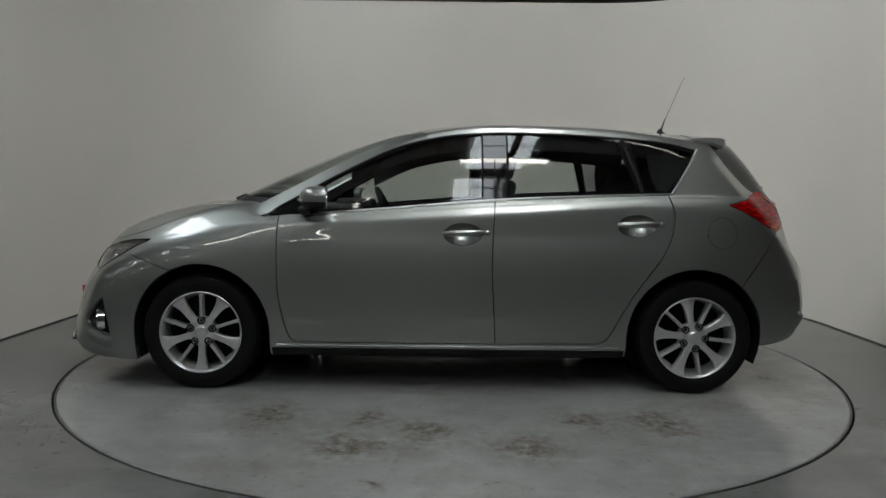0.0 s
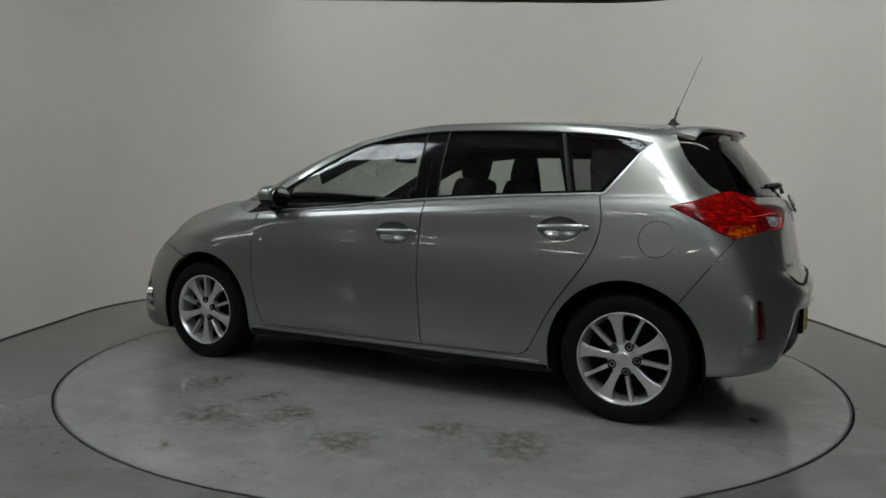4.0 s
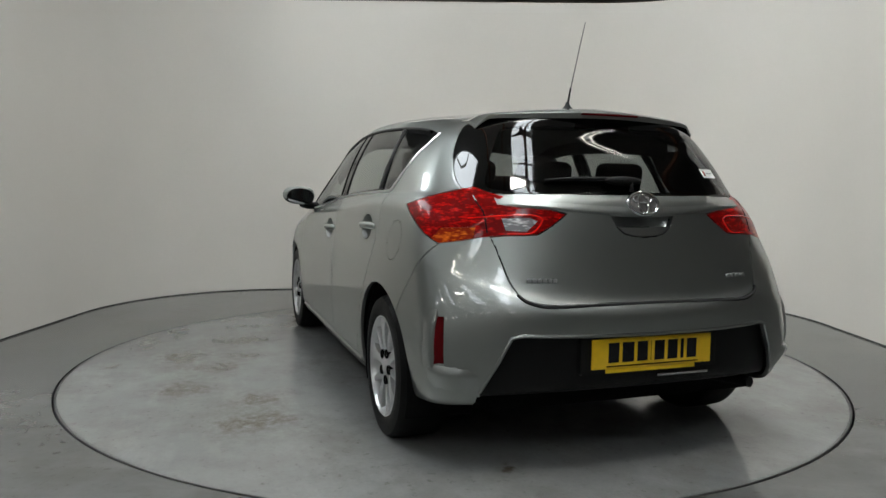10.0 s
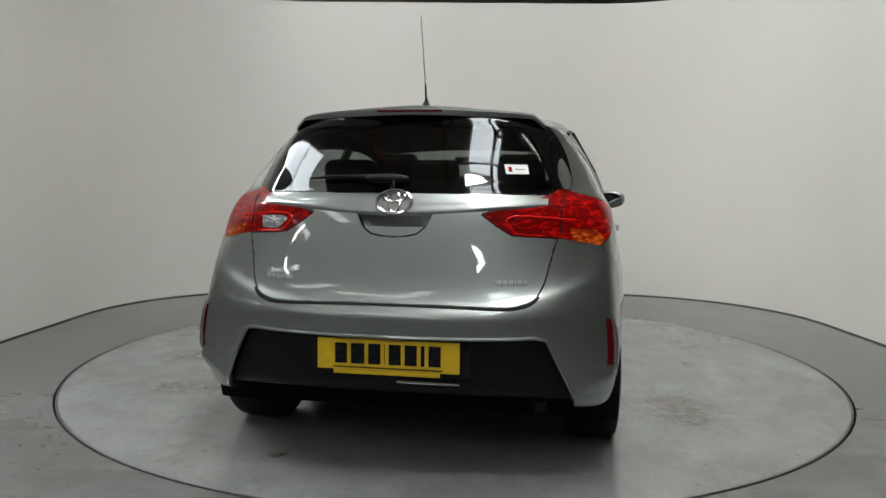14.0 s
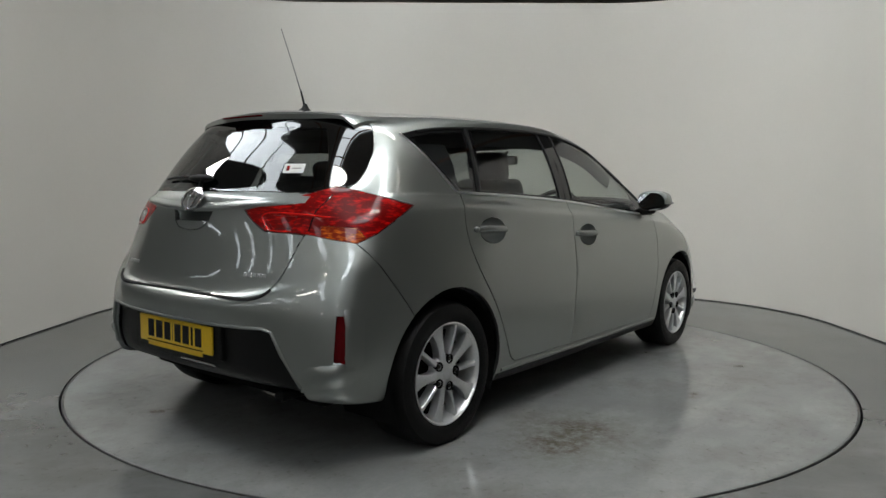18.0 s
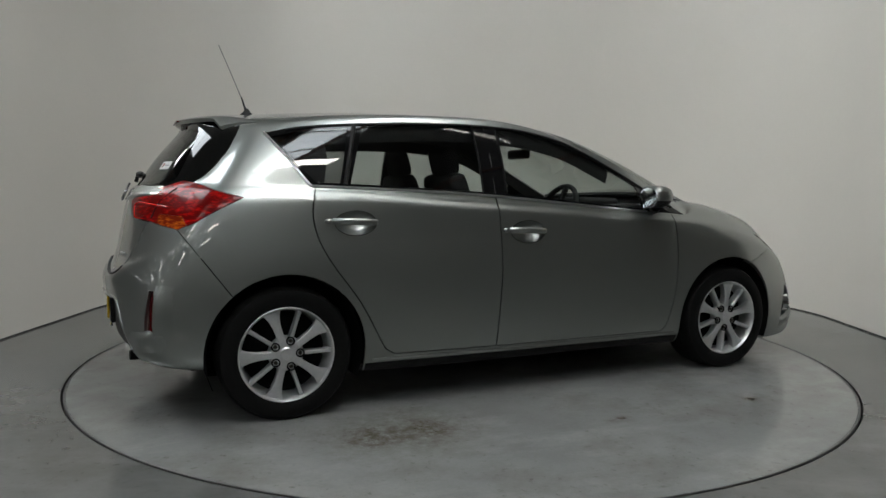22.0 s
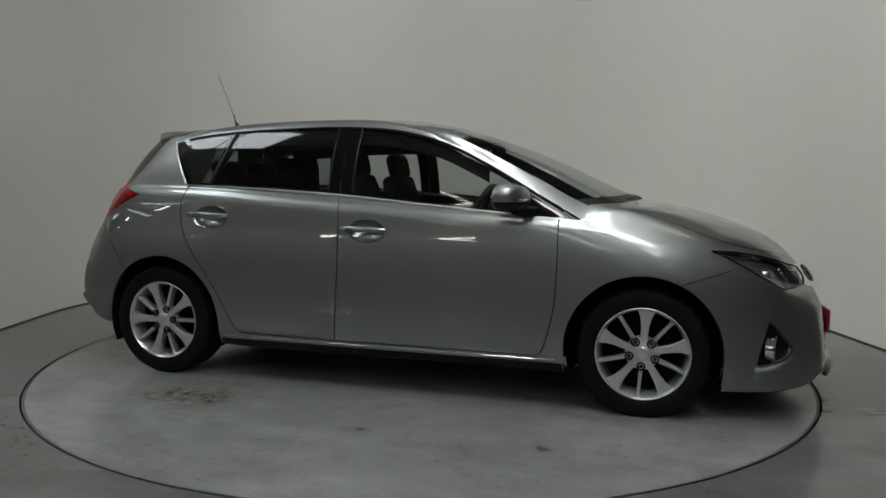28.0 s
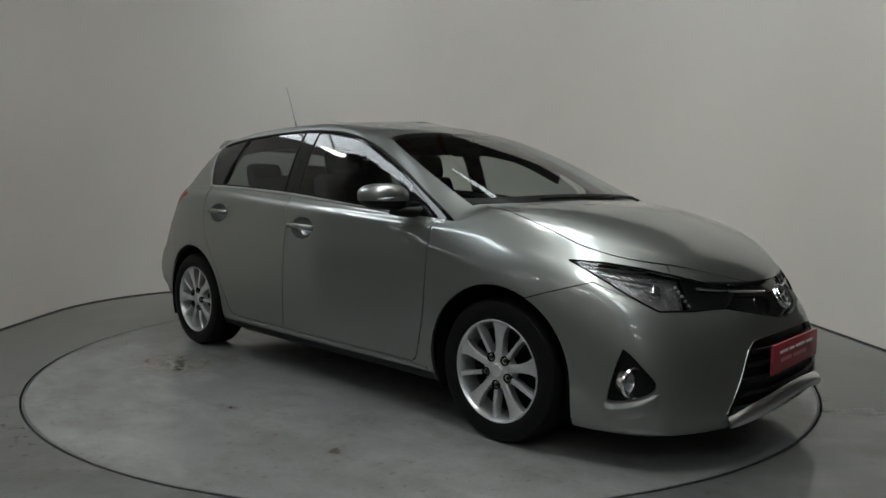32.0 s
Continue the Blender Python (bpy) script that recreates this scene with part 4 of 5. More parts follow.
    # lamps
    lamp = part("tail_lamp", piece("tail_lamp", side, 0.0012, 0.02), RED_LENS, car, "red tail lamp cluster", sharp=0, faired=True)
    part("indicator_lens", piece("amber", side, 0.0, 0.0), AMBER_LENS, lamp, "amber indicator lens")
    part("reverse_lens", piece("reverse", side, 0.0, 0.0), WHITE_LENS if mark > 0 else RED_LENS, lamp, "clear reversing lens" if mark > 0 else "red fog lens")
    path = curve_poly([(-.80, .957), (-.86, .962), (-.925, .968), (-1.02, .972), (-1.062, .955), (-1.03, .905), (-.95, .902)], 3)
    part("light_guide", sided(tube([on_corner(TAIL_CORNER, a, z, .0005) for a, z in path], .0032, 6), mark), RED_GUIDE, lamp, "bright red light guide")
    lamp = part("head_lamp", piece("head_lamp", side, 0.0012, 0.0), CLEAR, car, "clear headlamp cover", sharp=0, faired=True)
    lamp.visible_shadow = False
    part("lamp_bowl", pushed("head_lamp", .035, False, lambda c: c.y - c.x > -1.46, side), LAMP_BOWL, lamp, "silver lamp reflector")
    part("lamp_bezel", pushed("head_lamp", .012, False, lambda c: c.y - c.x <= -1.46, side), GLOSS_BLACK, lamp, "gloss black lamp bezel")
    aim_out = Vector((.80, .55, .15)).normalized().to_track_quat("Z", "Y").to_matrix().to_4x4()
    bm = lathe([(.0, .006), (.016, .005), (.028, -.004), (.030, -.010), (.036, -.006), (.040, -.012), (.034, -.03), (.0, -.03)], 24, "z")
    bmesh.ops.transform(bm, matrix=Matrix.Translation((1.865, .575, .660)) @ aim_out, verts=bm.verts)
    part("projector", sided(bm, mark), CHROME, lamp, "round projector lens")
    for k in range(5):
        bm = bmesh.new()
        bmesh.ops.create_icosphere(bm, subdivisions=1, radius=.0075)
        p, _ = on_end(.518 - .004 * k, .688 - .017 * k, 1, -.012)
        bmesh.ops.translate(bm, vec=p, verts=bm.verts)
        part("lamp_bead", sided(bm, mark), WHITE_LENS, lamp)
    for k in range(3):
        path = [on_end(.76 - .045 * i, .772 - .014 * k - .007 * i * (1 + .35 * k), 1, -.018)[0] for i in range(5)]
        part("lamp_rib", sided(tube(path, .004, 6), mark), CHROME, lamp)
    rows = [[on_corner(TAIL_CORNER, a + .002, z, -.018), on_corner(TAIL_CORNER, (a - .742) / 2, z, -.007), on_corner(TAIL_CORNER, -.743, z, .004)] for z, a in ((.434, -.788), (.50, -.784), (.56, -.780), (.608, -.776))]
    part("reflector", sided(loft(rows), mark), DARK_RED, car, "dark red rear reflector strip")
    # ridge outside the reflector, ledge below it
    rows = [[on_corner(TAIL_CORNER, a - .004 * (z > .58), z, o * k) for a, o in ((-.747, -.030), (-.7435, .012), (-.738, .015), (-.722, .011), (-.70, .005), (-.66, -.002))] for z, k in ((.405, .3), (.43, .8), (.46, 1), (.52, 1), (.57, .9), (.60, .6), (.63, .0))]
    part("bumper_ridge", sided(loft(rows), mark), PAINT, car, sharp=60)
    rows = [[on_corner(TAIL_CORNER, a, z + .012 * s, o * k) for z, o in ((.438, -.004), (.414, .018), (.402, .020), (.37, .012), (.33, -.002))] for a, k, s in ((-.70, .0, 0), (-.735, .7, 0), (-.78, 1, 0), (-.83, .8, -.3), (-.87, .45, -.6), (-.905, .0, -.9))]
    part("bumper_ledge", sided(loft(rows), mark), PAINT, car, sharp=50)
    rows = [[on_corner(NOSE_CORNER, a, z - dz, o * k) for dz, o in ((0, -.004), (.016, .015), (.024, .016), (.050, .008), (.075, -.002))] for a, z, k in ((-.70, .266, .2), (-.722, .263, .9), (-.77, .276, 1), (-.82, .292, .9), (-.865, .315, .5), (-.885, .33, 0))]
    part("bumper_ledge", sided(loft(rows), mark), PAINT, car, sharp=50)
    part("lamp_joint", sided(tube([on_end(.598 + .012 * (z > 1), z, -1, .0005)[0] for z in (.905, .94, .98, 1.02, 1.04)], .0028, 6), mark), PILLAR, car)
    # dark seals round the lamps
    pts = HEAD + HEAD[:1]
    part("lamp_seal", sided(tube([on_corner(NOSE_CORNER, a, z, .0) for a, z in pts], .0045, 6), mark), PILLAR, lamp)
    part("rear_fin", piece("rear_fin", side, 0.001, 0.012), FRIT, car, "black edge of the rear window", sharp=0, faired=True)
    part("sill", piece("sill", side, 0.001, 0.01), BLACK, car, "black sill underside", sharp=0, faired=True)
    part("sill_strip", sided(tube([on_side(x, .240, .001)[0] for x in np.linspace(.90, -.90, 20)], .0085, 8), mark), PAINT, car)
    # fog lamps
    recess = part("fog_recess", pushed("fog_recess", .022, False, None, side), BLACK, car, "black fog lamp recess")
    aim_fog = Vector((.93, .33, 0)).normalized().to_track_quat("Z", "Y").to_matrix().to_4x4()
    for name, prof, mat in (("fog_ring", [(.048, -.03), (.058, -.03), (.061, .004), (.056, .011), (.051, .008), (.048, -.004)], CHROME), ("fog_lens", [(.0, .004), (.02, .002), (.036, -.004), (.049, -.012), (.049, -.02), (.0, -.02)], LAMP_BOWL)):
        bm = lathe(prof, 28, "z", closed=name == "fog_ring")
        bmesh.ops.transform(bm, matrix=Matrix.Translation((1.876, .745, .345)) @ aim_fog, verts=bm.verts)
        part(name, sided(bm, mark), mat, recess)
    if mark > 0:
        part("fuel_flap", piece("fuel_flap", side, 0.0, 0.012), PAINT, car, sharp=0, faired=True)
    # door mirror
    mir = new("door_mirror")
    mir.parent = car
    tagged(mir, "painted door mirror on a black foot")

    def shell(sx, sy, sz, cut_low, cut_high):
        bm = bmesh.new()
        bmesh.ops.create_uvsphere(bm, u_segments=28, v_segments=18, radius=1)
        for v in bm.verts:
            x, y, z = v.co
            f = 1 - .10 * y
            q = (abs(x) ** 3 + abs(y) ** 3 + abs(z) ** 3) ** (-1 / 3)
            x, y, z = x * (q * .55 + .45), y * (q * .7 + .3), z * (q * .7 + .3)
            if x < -.45:
                x = -.45 + (x + .45) * .15
            v.co = (.675 + sx * x * f - .022 * y, .925 + sy * y, 1.012 + sz * z * f + .004 * y)
        lo, hi = (1.012 + sz * c for c in (cut_low, cut_high))
        for z, no in ((lo, -1), (hi, 1)):
            bmesh.ops.bisect_plane(bm, geom=bm.verts[:] + bm.edges[:] + bm.faces[:], plane_co=(0, 0, z), plane_no=(0, 0, no), clear_outer=True)
        return bm

    part("mirror_cap", sided(shell(.090, .108, .062, -.30, 2), mark), PAINT, mir)
    bm = shell(.0915, .1095, .0632, -.31, 2)
    bmesh.ops.bisect_plane(bm, geom=bm.verts[:] + bm.edges[:] + bm.faces[:], plane_co=(.730, 0, 0), plane_no=(1, .22, 0), clear_outer=True)
    part("mirror_bezel", sided(bm, mark), PILLAR, mir, "black mirror bezel")
    part("mirror_base", sided(shell(.087, .105, .060, -2, -.30), mark), BLACK, mir, "black lower housing")
    bm = slab([(.093 * math.cos(a) * (1.0 - .06 * math.cos(a)), .054 * math.sin(a)) for a in np.linspace(0, 2 * math.pi, 24, endpoint=False)], .004,
              Matrix.Translation((.628, .925, 1.008)) @ Matrix.Rotation(radians(8), 4, "Z") @ Matrix(((0, 0, -1, 0), (1, 0, 0, 0), (0, 1, 0, 0), (0, 0, 0, 1))))
    part("mirror_glass", sided(bm, mark), MIRROR, mir, "silvered mirror glass")
    part("mirror_foot", sided(tube([(.70, .90, .955), (.73, .86, .945), (.765, .80, .942), (.78, .77, .945)], .024, 10, 1.15), mark), BLACK, mir)
    part("turn_signal", sided(tube([(.742, 1.012, 1.0), (.758, .985, 1.002), (.768, .94, 1.004)], .007, 8), mark), WHITE_LENS, mir, "clear side repeater")
    # wheel arch liners
    for cx in (1.297, -1.297):
        bm = bmesh.new()
        rows = []
        for y, r in ((.838, .352), (.80, .356), (.56, .356)):
            rows.append([bm.verts.new((cx + r * math.cos(radians(a)), y, .305 + r * math.sin(radians(a)))) for a in range(-24, 205, 12)])
        for a, b in zip(rows, rows[1:]):
            for i in range(len(a) - 1):
                bm.faces.new((a[i], a[i + 1], b[i + 1], b[i]))
        bm.faces.new(rows[-1])
        part("arch_liner", sided(bm, mark), WELL, car, "black wheel arch liner")
for name, mat, label in (("tailgate", PAINT, ""), ("diffuser", BLACK, "black lower rear bumper insert"), ("hood", PAINT, ""), ("upper_grille", GLOSS_BLACK, "black upper grille"),
                         ("lower_grille", BLACK, "black lower grille"), ("front_bumper", PAINT, ""), ("rear_bumper", PAINT, ""), ("scuttle", BLACK, "black scuttle panel")):
    if name in ("upper_grille", "lower_grille", "diffuser"):
        ob = part(name, pushed(name, .03, False, None, "both"), mat, car, label)
    else:
        ob = part(name, piece(name, "both", {"tailgate": .0045, "hood": .0025}.get(name, .0012), 0.018), mat, car, label, sharp=0, faired=True)
    if name == "tailgate":
        tailgate = ob
    if name == "upper_grille":
        upper_grille = ob
    if name == "lower_grille":
        lower_grille = ob
    if name == "diffuser":
        diffuser = ob
for name, mat, label in (("rear_window", DARK_GLASS, "dark rear window"), ("windscreen", GLASS, "clear windscreen")):
    ob = part(name, piece(name, "both", 0, 0), mat, car, label, sharp=0, faired=True)
    ob.visible_shadow = False
bm = pushed("gate_recess", .002, False, None, "both")
bmesh.ops.triangulate(bm, faces=bm.faces)
bmesh.ops.subdivide_edges(bm, edges=bm.edges, cuts=2, use_grid_fill=True)
for v in bm.verts:
    v.co.x += .060 * min(1, max(0, (v.co.z - .893) / .075)) ** .8 * max(0, 1 - (v.co.y / .14) ** 4)
part("gate_recess", bm, PAINT, tailgate, "pressed recess of the tailgate grip")
for s in (1, -1):
    part("diffuser_lip", tube([on_end(s * y, z + .004, -1, .0)[0] for y, z in ((.0, .538), (.15, .539), (.3, .540), (.44, .543), (.52, .546), (.558, .536), (.60, .452), (.655, .335))], .007, 8), PAINT, diffuser)

# roof spoiler
rows = []
for i in range(25):
    y = -.525 + 1.05 * i / 24
    a = abs(y) / .525
    tip = -1.700 + .165 * a ** 1.7
    zt = 1.384 - .014 * a ** 2 - .040 * max(0, (a - .88) / .12) ** 2
    th = 1.25 - .5 * a ** 3
    root = -1.43 + .06 * a
    zr = on_top(root, y)[0].z + .003
    rows.append([Vector(p) for p in ((root, y, zr), ((root + tip) / 2, y, (zr + zt) / 2 + .006), (tip + .02, y, zt + .003), (tip, y, zt - .006), (tip + .002, y, zt - .022 * th), (tip + .03, y, zt - .034 * th), (tip + .08, y, zt - .058 * th), (root, y, zr - .05))])
spoiler = part("spoiler", loft([row[:5] for row in rows]), PAINT, car, "painted roof spoiler", sharp=35)
part("spoiler_underside", loft([row[4:] for row in rows]), PILLAR, spoiler, "black spoiler underside")
for row in (rows[0], rows[-1]):
    cap = bmesh.new()
    cap.faces.new([cap.verts.new(p) for p in row])
    part("spoiler_end", cap, PAINT, spoiler)
part("brake_light", box(bmesh.new(), -1.701, -1.685, -.13, .13, 1.368, 1.376, .002), DARK_RED, spoiler, "thin red high brake light")
# lip across the tailgate above the grip
rows = []
for i in range(33):
    y = -.55 + 1.10 * i / 32
    z = float(glide([(-.55, 1.012), (-.44, 1.004), (-.33, .996), (-.2, .985), (0, .978), (.2, .985), (.33, .996), (.44, 1.004), (.55, 1.012)], [y])[0][0])
    k = min(1, (.56 - abs(y)) / .12)
    rows.append([on_end(y, z + .038, -1, -.002)[0], on_end(y, z + .012, -1, .004 * k)[0], on_end(y, z + .002, -1, .007 * k)[0], on_end(y, z - .002, -1, .006 * k)[0], on_end(y, z - .010, -1, -.003)[0]])
part("tailgate_lip", loft(rows), PAINT, tailgate, sharp=40)
# black bar laid along the joint under the tailgate, standing in for its shade
joint = [(y, z) for y, z in GATE[:18] if y < .53]
part("gate_joint_shade", tube([on_end(-y, z - .004, -1, .0)[0] for y, z in joint[:0:-1]] + [on_end(y, z - .004, -1, .0)[0] for y, z in joint], .0065, 6), GAP_BLACK, tailgate, "dark bar for the shade in the joint below the tailgate")
# aerial
foot = lathe([(.0, .0), (.034, .0), (.030, .010), (.016, .022), (.008, .040), (.0, .042)], 16, "z")
bmesh.ops.transform(foot, matrix=Matrix.Translation((-1.335, 0, 1.425)) @ Matrix.Diagonal((1.2, .7, 1, 1)), verts=foot.verts)
aerial = part("aerial", foot, BLACK, car, "thin roof aerial with a black foot")
part("aerial_base", tube([(-1.340, 0, 1.455), (-1.362, 0, 1.525)], .0055, 8, .7), BLACK, aerial)
part("aerial_rod", tube([(-1.362, 0, 1.52), (-1.415, 0, 1.65), (-1.475, 0, 1.79)], .0026, 6, .7), STEEL, aerial)


# ---------------------------------------------------------------- badges, plates
def oval_ring(ry, rz, thick, n=32):
    return tube([(0, ry * math.cos(2 * math.pi * k / n), rz * math.sin(2 * math.pi * k / n)) for k in range(n + 1)], thick, 8)


def badge(way, z, out, scale, parent):
    p, n = on_end(0, z, way, out)
    turn = n.to_track_quat("X", "Z").to_matrix().to_4x4()
    e = lathe([(.0, -.004), (.066 * scale, -.004), (.066 * scale, .001), (.0, .003)], 32, "x")
    bmesh.ops.transform(e, matrix=Matrix.Diagonal((1, 1, .72, 1)), verts=e.verts)
    bmesh.ops.transform(e, matrix=Matrix.Translation(p) @ turn, verts=e.verts)
    b = part("badge", e, STEEL if way < 0 else GLOSS_BLACK, parent, "oval badge with chrome rings")
    for ry, rz, th, dz in ((.066, .047, .0065, 0), (.022, .040, .0045, 0), (.042, .017, .0045, .020)):
        bm = oval_ring(ry * scale, rz * scale, th * scale)
        bmesh.ops.transform(bm, matrix=Matrix.Translation(p + n * .004) @ turn @ Matrix.Translation((0, 0, dz * scale)), verts=bm.verts)
        part("badge_ring", bm, CHROME, b)


badge(-1, 1.012, .010, .98, tailgate)
badge(1, .614, .014, 1.02, upper_grille)


def bar_row(parent, mat, centre, normal, widths, height, gap, up=Z, thick=.002):
    """Plain bars in place of writing, side by side."""
    right = up.cross(normal).normalized()
    total = sum(widths) + gap * (len(widths) - 1)
    at = -total / 2
    for w in widths:
        bm = box(bmesh.new(), 0, thick, -w / 2, w / 2, -height / 2, height / 2, min(.0015, thick / 3), 1)
        m = Matrix.Translation(centre + right * (at + w / 2)) @ Matrix((normal, right, normal.cross(right))).transposed().to_4x4()
        bmesh.ops.transform(bm, matrix=m, verts=bm.verts)
        part("letter_bar", bm, mat, parent)
        at += w + gap


holder = part("plate_holder", box(bmesh.new(), -2.026, -1.98, -.30, .30, .395, .536, .012), BLACK, diffuser, "black plate recess")
plate = part("number_plate", box(bmesh.new(), -2.040, -2.030, -.260, .260, .416, .528, .004), YELLOW, car, "yellow rear number plate with dark bars")
bar_row(plate, GLOSS_BLACK, Vector((-2.0395, 0, .476)), Vector((-1, 0, 0)), (.045, .050, .045, .002, .044, .044, .014, .044), .074, .014)
part("plate_footer", box(bmesh.new(), -2.042, -2.0395, -.20, .20, .424, .428), GLOSS_BLACK, plate)
part("plate_flap", box(bmesh.new(), -2.038, -2.032, -.19, .20, .400, .4155, .002), YELLOW, plate)
part("bumper_strip", box(bmesh.new(), -2.030, -2.018, -.26, -.03, .372, .382, .003), CHROME, diffuser, "thin shiny strip")
front_plate = part("dealer_plate", box(bmesh.new(), 2.190, 2.202, -.262, .262, .345, .462, .004), RED_PLATE, car, "red dealer plate with pale bars")
bar_row(front_plate, WHITE, Vector((2.2015, 0, .425)), Vector((1, 0, 0)), (.09, .06, .11, .08), .012, .015, thick=.0012)
bar_row(front_plate, material("pale_red", (.55, .22, .22), .5), Vector((2.2015, -.03, .392)), Vector((1, 0, 0)), (.12, .16), .016, .02, thick=.0012)
for yy, ws in ((.43, (.016, .016, .014, .016, .014, .016)), (-.43, (.018, .018, .016, .008, .016, .014))):
    p, n = on_end(yy, .737, -1, .001)
    bar_row(tailgate, LETTER, p, n, ws, .015, .004, thick=.003)
# grilles
for s in (1, -1):
    path = [on_end(s * y, .645 + .03 * (y / .42) ** 1.5, 1, -.004)[0] for y in np.linspace(.085, .45, 10)]
    part("grille_bar", tube(path, .0055, 8), CHROME, upper_grille, "chrome grille bar")
for k in range(5):
    z = .235 + .052 * k
    half = .465 - .032 * k
    path = [on_end(y, z, 1, -.014)[0] for y in np.linspace(-half, half, 16)]
    part("grille_slat", tube(path, .010, 8), BLACK, lower_grille)
rows = []
for y in np.linspace(-.492, .492, 28):
    z = .262 - .062 * (abs(y) / .49) ** 1.6
    k = 1 - .55 * max(0, (abs(y) - .40) / .092)
    rows.append([on_end(y, z + dz * k, 1, out)[0] for dz, out in ((.024, -.006), (.020, .006), (.006, .020), (-.010, .028), (-.020, .026), (-.024, .004))])
part("chrome_lip", loft(rows), SATIN, lower_grille, "chrome strip along the lower grille", sharp=50)
rim_pts = [(.20, .492), (.32, .480), (.36, .447), (.425, .337), (.498, .230)]
for s in (1, -1):
    part("grille_edge", tube([on_end(s * y, z, 1, .001)[0] for y, z in rim_pts], .0022, 8), PAINT, lower_grille)

# wipers
arm = part("rear_wiper", tube([on_end(.02, 1.058, -1, .012)[0], on_end(.015, 1.085, -1, .022)[0], on_end(.10, 1.10, -1, .02)[0], on_end(.26, 1.10, -1, .016)[0], on_end(.36, 1.095, -1, .012)[0]], .010, 8, .5), BLACK, car, "black rear wiper")
bm = bmesh.new()
bmesh.ops.create_uvsphere(bm, u_segments=20, v_segments=10, radius=1)
bmesh.ops.transform(bm, matrix=Matrix.Translation(on_end(.045, 1.095, -1, .016)[0]) @ Matrix.Diagonal((.022, .085, .018, 1)), verts=bm.verts)
part("wiper_cover", bm, BLACK, arm)
for y0, y1 in ((-.42, .12), (.03, .45)):
    path = []
    for k in range(8):
        y = y0 + (y1 - y0) * k / 7
        p, n = on_top(1.245 - .02 * k / 7 - .25 * abs(y) ** 2, y, .003)
        path.append(p)
    w = part("front_wiper", tube(path, .006, 8), BLACK, car, "black windscreen wiper")
    part("wiper_arm", tube([on_top(1.262 - .25 * y1 ** 2, y1, .003)[0], on_top(1.255 - .25 * y1 ** 2, (y0 + y1) / 2 + .05, .004)[0], path[3]], .006, 8, .6), BLACK, w)
# exhaust, rear sticker
part("exhaust_pipe", tube([(-1.70, -.50, .27), (-1.86, -.53, .285), (-1.945, -.545, .288)], .022, 14), WELL, car, "steel exhaust tail pipe")
p, n = on_end(-.43, 1.142, -1, .001)
sticker = slab([(-.045, -.022), (.045, -.022), (.045, .022), (-.045, .022)], .0015, Matrix.Translation(p) @ Matrix((Z.cross(n).normalized(), n.cross(Z.cross(n).normalized()), n)).transposed().to_4x4())
sticker = part("rear_sticker", sticker, WHITE, car, "small white sticker in the rear window")
bar_row(sticker, RED_LENS, p + n * .001 + Z.cross(n).normalized() * -.026, n, (.014,), .024, 0, thick=.001)
bar_row(sticker, STEEL, p + n * .001 + Z.cross(n).normalized() * .012, n, (.04,), .004, 0, thick=.001)

# ---------------------------------------------------------------- cabin
bm = pushed("", .022, True, lambda c: c.z > .93 and -1.72 < c.x < .95, "both")
part("cabin_lining", bm, LINER, car, "grey cabin lining")
bm = box(bmesh.new(), -1.70, 1.90, -.52, .52, .18, .30, .02)
merge(bm, box(bmesh.new(), -.90, .90, -.79, .79, .178, .31, .02))
part("underbody", bm, WELL, car, "black underbody")
bm = bmesh.new()
for a, b, w, z0, z1 in ((.50, .98, .70, .62, .93), (.56, .98, .70, .90, .965), (.90, 1.17, .54, .80, .955)):
    box(bm, a, b, -w, w, z0, z1, .045, 3)
dash = part("dashboard", bm, TRIM, car, "black dashboard")
part("instrument_hood", box(bmesh.new(), .50, .74, -.53, -.20, .93, 1.0, .03, 3), TRIM, dash)
ringpts = [(.185 * math.cos(2 * math.pi * k / 32), .185 * math.sin(2 * math.pi * k / 32), 0) for k in range(33)]
bm = tube(ringpts, .016, 10)
merge(bm, tube([(-.17, 0, 0), (.17, 0, 0)], .016, 8), tube([(0, 0, 0), (0, -.17, 0)], .018, 8), lathe([(.0, -.03), (.055, -.02), (.06, .01), (.0, .02)], 20, "z"))
bmesh.ops.transform(bm, matrix=Matrix.Translation((.40, -.36, .90)) @ Matrix.Rotation(radians(-64), 4, "Y") @ Matrix.Rotation(radians(90), 4, "Z"), verts=bm.verts)
part("steering_wheel", bm, TRIM, car, "black steering wheel")
part("inner_mirror", box(bmesh.new(), .33, .37, -.12, .12, 1.235, 1.295, .02, 3), BLACK, car, "black inner rear-view mirror")
part("mirror_stalk", tube([(.36, 0, 1.28), (.42, 0, 1.325)], .010, 8), BLACK, car)


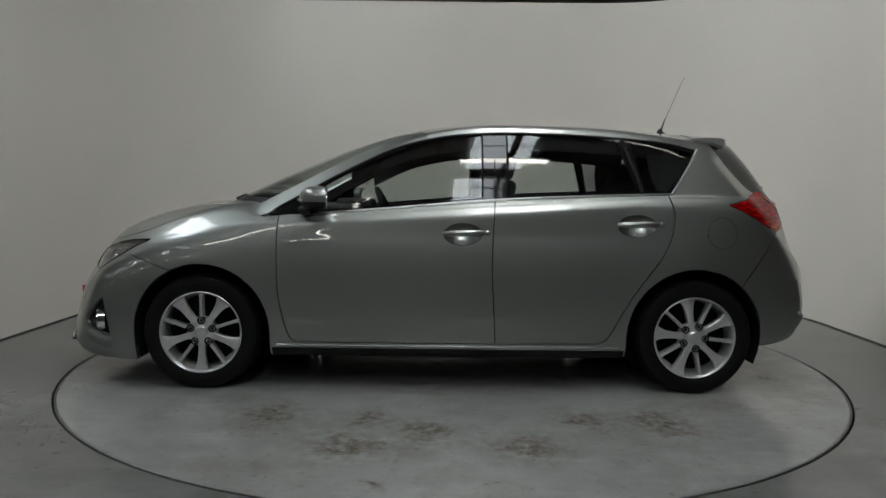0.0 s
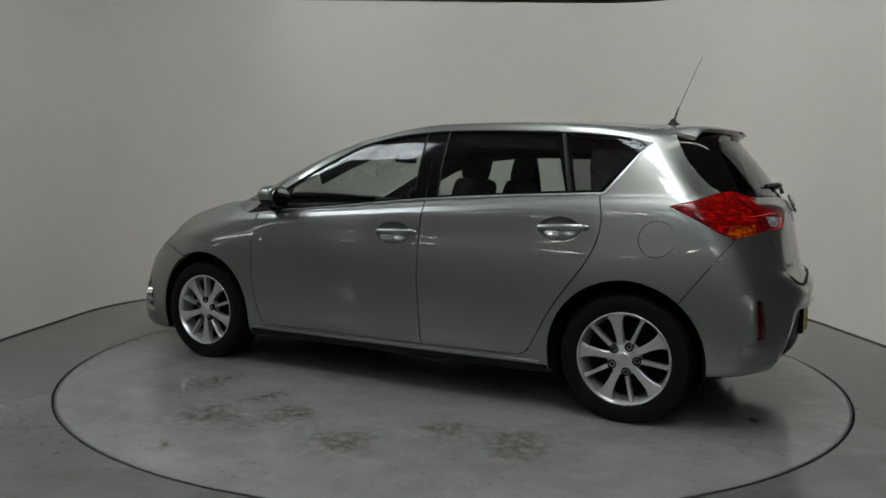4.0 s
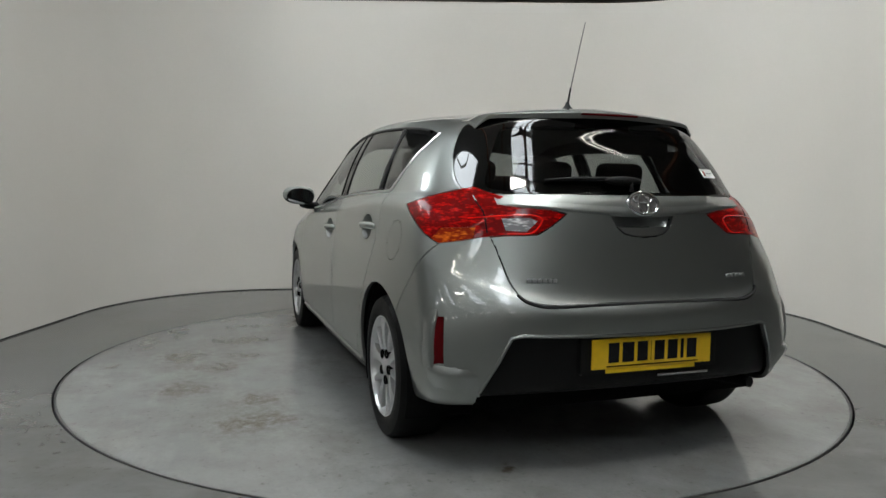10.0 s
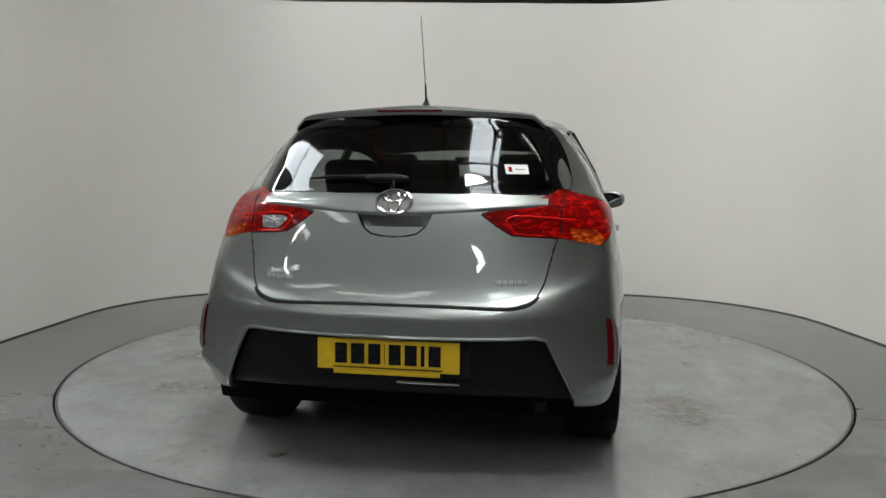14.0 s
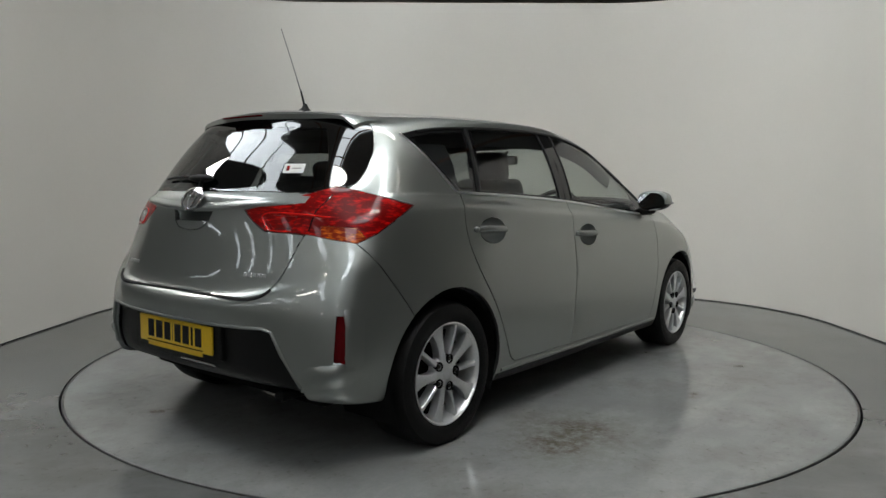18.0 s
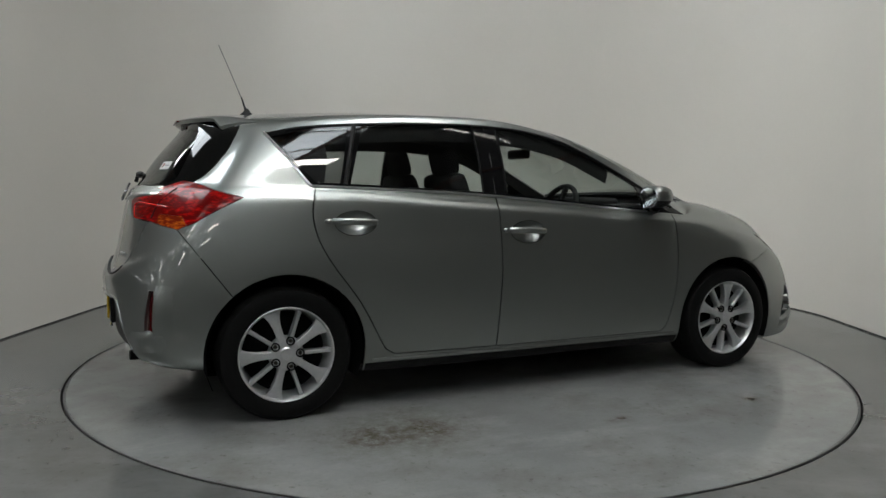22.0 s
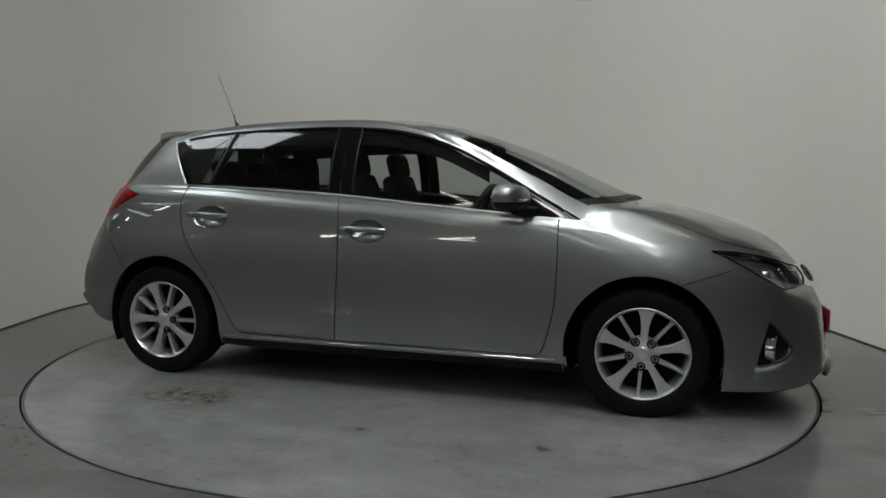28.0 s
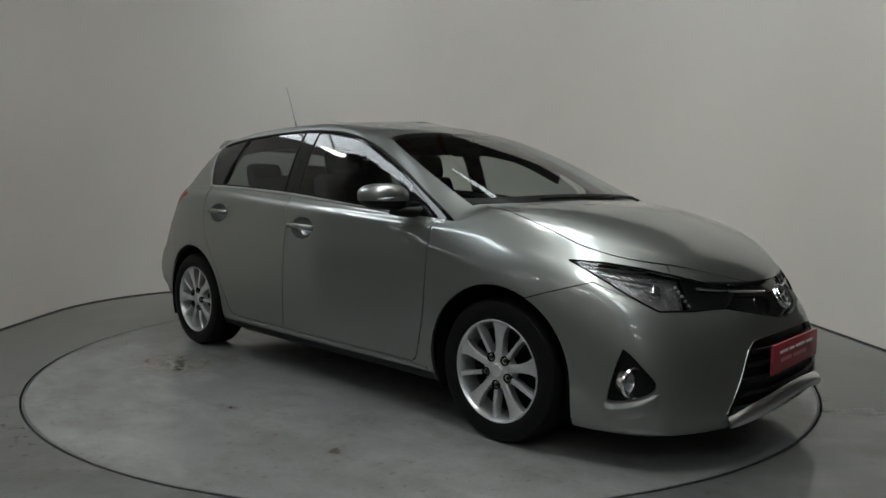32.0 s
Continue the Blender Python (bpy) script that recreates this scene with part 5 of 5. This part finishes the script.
def seat(name, x, y, w, hr):
    s = new(name)
    s.parent = car
    tagged(s, "dark fabric car seat with headrest")
    bm = box(bmesh.new(), -.26, .26, -w, w, -.10, .06, .05, 3)
    part("seat_cushion", bm, FABRIC, s)
    bm = box(bmesh.new(), -.06, .06, -w, w, 0, .60, .05, 4)
    for v in bm.verts:
        v.co.y *= 1 - .28 * max(0, v.co.z / .6 - .3)
        v.co.x += .035 * (1 - (v.co.y / w) ** 2) * (1 if v.co.x < 0 else 0)
    bmesh.ops.transform(bm, matrix=Matrix.Translation((-.27, 0, .02)) @ Matrix.Rotation(radians(-17), 4, "Y"), verts=bm.verts)
    part("seat_back", bm, FABRIC, s)
    for hy in hr:
        bm = box(bmesh.new(), -.045, .045, -.125, .125, .585, .745, .05, 4)
        merge(bm, tube([(0, -.05, .58), (0, -.05, .66)], .006, 6), tube([(0, .05, .58), (0, .05, .66)], .006, 6))
        bmesh.ops.transform(bm, matrix=Matrix.Translation((-.27, hy, .02)) @ Matrix.Rotation(radians(-14), 4, "Y"), verts=bm.verts)
        part("headrest", bm, FABRIC, s)
    s.location = (x, y, .53)
    return s


seat("front_seat", .10, .36, .25, (0,))
seat("front_seat", .10, -.36, .25, (0,))
back_seat = seat("back_seat", -.72, 0, .62, (.40, -.40, 0))
for ob in back_seat.children:
    if ob.name.startswith("headrest"):
        ob.location.z = -.07
part("parcel_shelf", box(bmesh.new(), -1.80, -1.12, -.60, .60, .955, .975, .008), TRIM, car, "black parcel shelf")
part("boot_lining", box(bmesh.new(), -1.86, -1.0, -.66, .66, .42, .46, .01), TRIM, car)


# ---------------------------------------------------------------- wheels
def wheel(x, y, turn, outward):
    w = new("wheel")
    w.parent = car
    w.location = (x, y, 0.300)
    w.rotation_euler = (0, 0, 0 if outward > 0 else math.pi)
    prof = [(.205, -.205), (.225, -.214), (.262, -.217), (.290, -.210), (.303, -.190), (.3055, -.150), (.306, -.105), (.3055, -.060), (.303, -.020), (.290, .001), (.262, .008), (.228, .006), (.214, -.004), (.205, -.02)]
    part("tyre", lathe(prof, 72, "y", closed=True), RUBBER, w, "black rubber tyre")
    rim_prof = [(.214, -.004), (.2165, .002), (.212, .004), (.206, -.003), (.200, -.020), (.193, -.060), (.188, -.150), (.186, -.2), (.205, -.2), (.207, -.02)]
    part("rim", lathe(rim_prof, 72, "y", closed=True), ALLOY, w, "silver alloy rim")
    spokes = []
    for k in range(10):
        wide = k % 2 == 0
        a = radians(turn + 36 * k)
        bm = bmesh.new()
        steps = ((.045, .0205, -.018), (.085, .0165, -.010), (.130, .0185, -.006), (.168, .0255, -.006), (.190, .0350, -.007), (.205, .0480, -.008)) if wide else ((.045, .0120, -.018), (.085, .0098, -.011), (.140, .0086, -.008), (.185, .0090, -.008), (.205, .0125, -.009))
        secs = []
        for r, ww, d in steps:
            secs.append([bm.verts.new((r, d - .004, -ww)), bm.verts.new((r, d, -ww * .72)), bm.verts.new((r, d, ww * .72)), bm.verts.new((r, d - .004, ww)), bm.verts.new((r, d - .045, ww * .8)), bm.verts.new((r, d - .045, -ww * .8))])
        for p, q in zip(secs, secs[1:]):
            for i in range(6):
                bm.faces.new((p[i], p[(i + 1) % 6], q[(i + 1) % 6], q[i]))
        bm.faces.new(secs[0]), bm.faces.new(secs[-1])
        bmesh.ops.recalc_face_normals(bm, faces=bm.faces)
        bmesh.ops.transform(bm, matrix=Matrix.Rotation(a, 4, "Y"), verts=bm.verts)
        part("spoke", bm, ALLOY, w, sharp=35)
    part("hub", lathe([(.0, -.05), (.080, -.05), (.080, -.030), (.072, -.016), (.034, -.010), (.030, -.008), (.026, -.004), (.0, -.003)], 36, "y"), ALLOY, w, "silver wheel hub")
    for k in range(5):
        a = radians(turn + 36 + 72 * k)
        bm = lathe([(.0, -.030), (.0105, -.030), (.0105, -.016), (.008, -.013), (.0, -.013)], 12, "y")
        bmesh.ops.transform(bm, matrix=Matrix.Translation((.061 * math.cos(a), 0.002, -.061 * math.sin(a))), verts=bm.verts)
        nut = part("wheel_nut", bm, DISC_STEEL, w, "dark wheel nut in a deep pocket")
        bm = lathe([(.0105, -.030), (.0205, -.030), (.0205, -.0100), (.0185, -.0075), (.0160, -.0095), (.0105, -.022)], 14, "y", closed=True)
        bmesh.ops.transform(bm, matrix=Matrix.Translation((.061 * math.cos(a), 0.002, -.061 * math.sin(a))), verts=bm.verts)
        part("nut_pocket", bm, WELL, nut)
    part("brake_shield", lathe([(.05, -.078), (.184, -.082), (.184, -.088), (.05, -.088)], 48, "y", closed=True), WELL, w, "black shield behind the spokes")
    part("brake_disc", lathe([(.05, -.10), (.150, -.10), (.150, -.12), (.05, -.12)], 48, "y", closed=True), DISC_STEEL, w, "dark steel brake disc")
    part("brake_drum", lathe([(.0, -.08), (.070, -.085), (.075, -.20), (.0, -.2)], 32, "y"), BLACK, w)
    return w


wheel(1.300, .848, 234, 1)
wheel(-1.300, .846, 282, 1)
wheel(1.300, -.848, 266, -1)
wheel(-1.300, -.846, 289, -1)


# ---------------------------------------------------------------- motion
def motions():
    for thing, dx, dy in ((car, 0.0316, -0.066), (turntable, 0, 0)):
        rows = []
        for k in range(17):
            turn = Matrix.Rotation(radians(heading(2.0 * k)), 4, "Z")
            rows.append((2.0 * k, turn @ Matrix.Translation((dx, dy, 0.0))))
        walk(thing, rows)


motions()
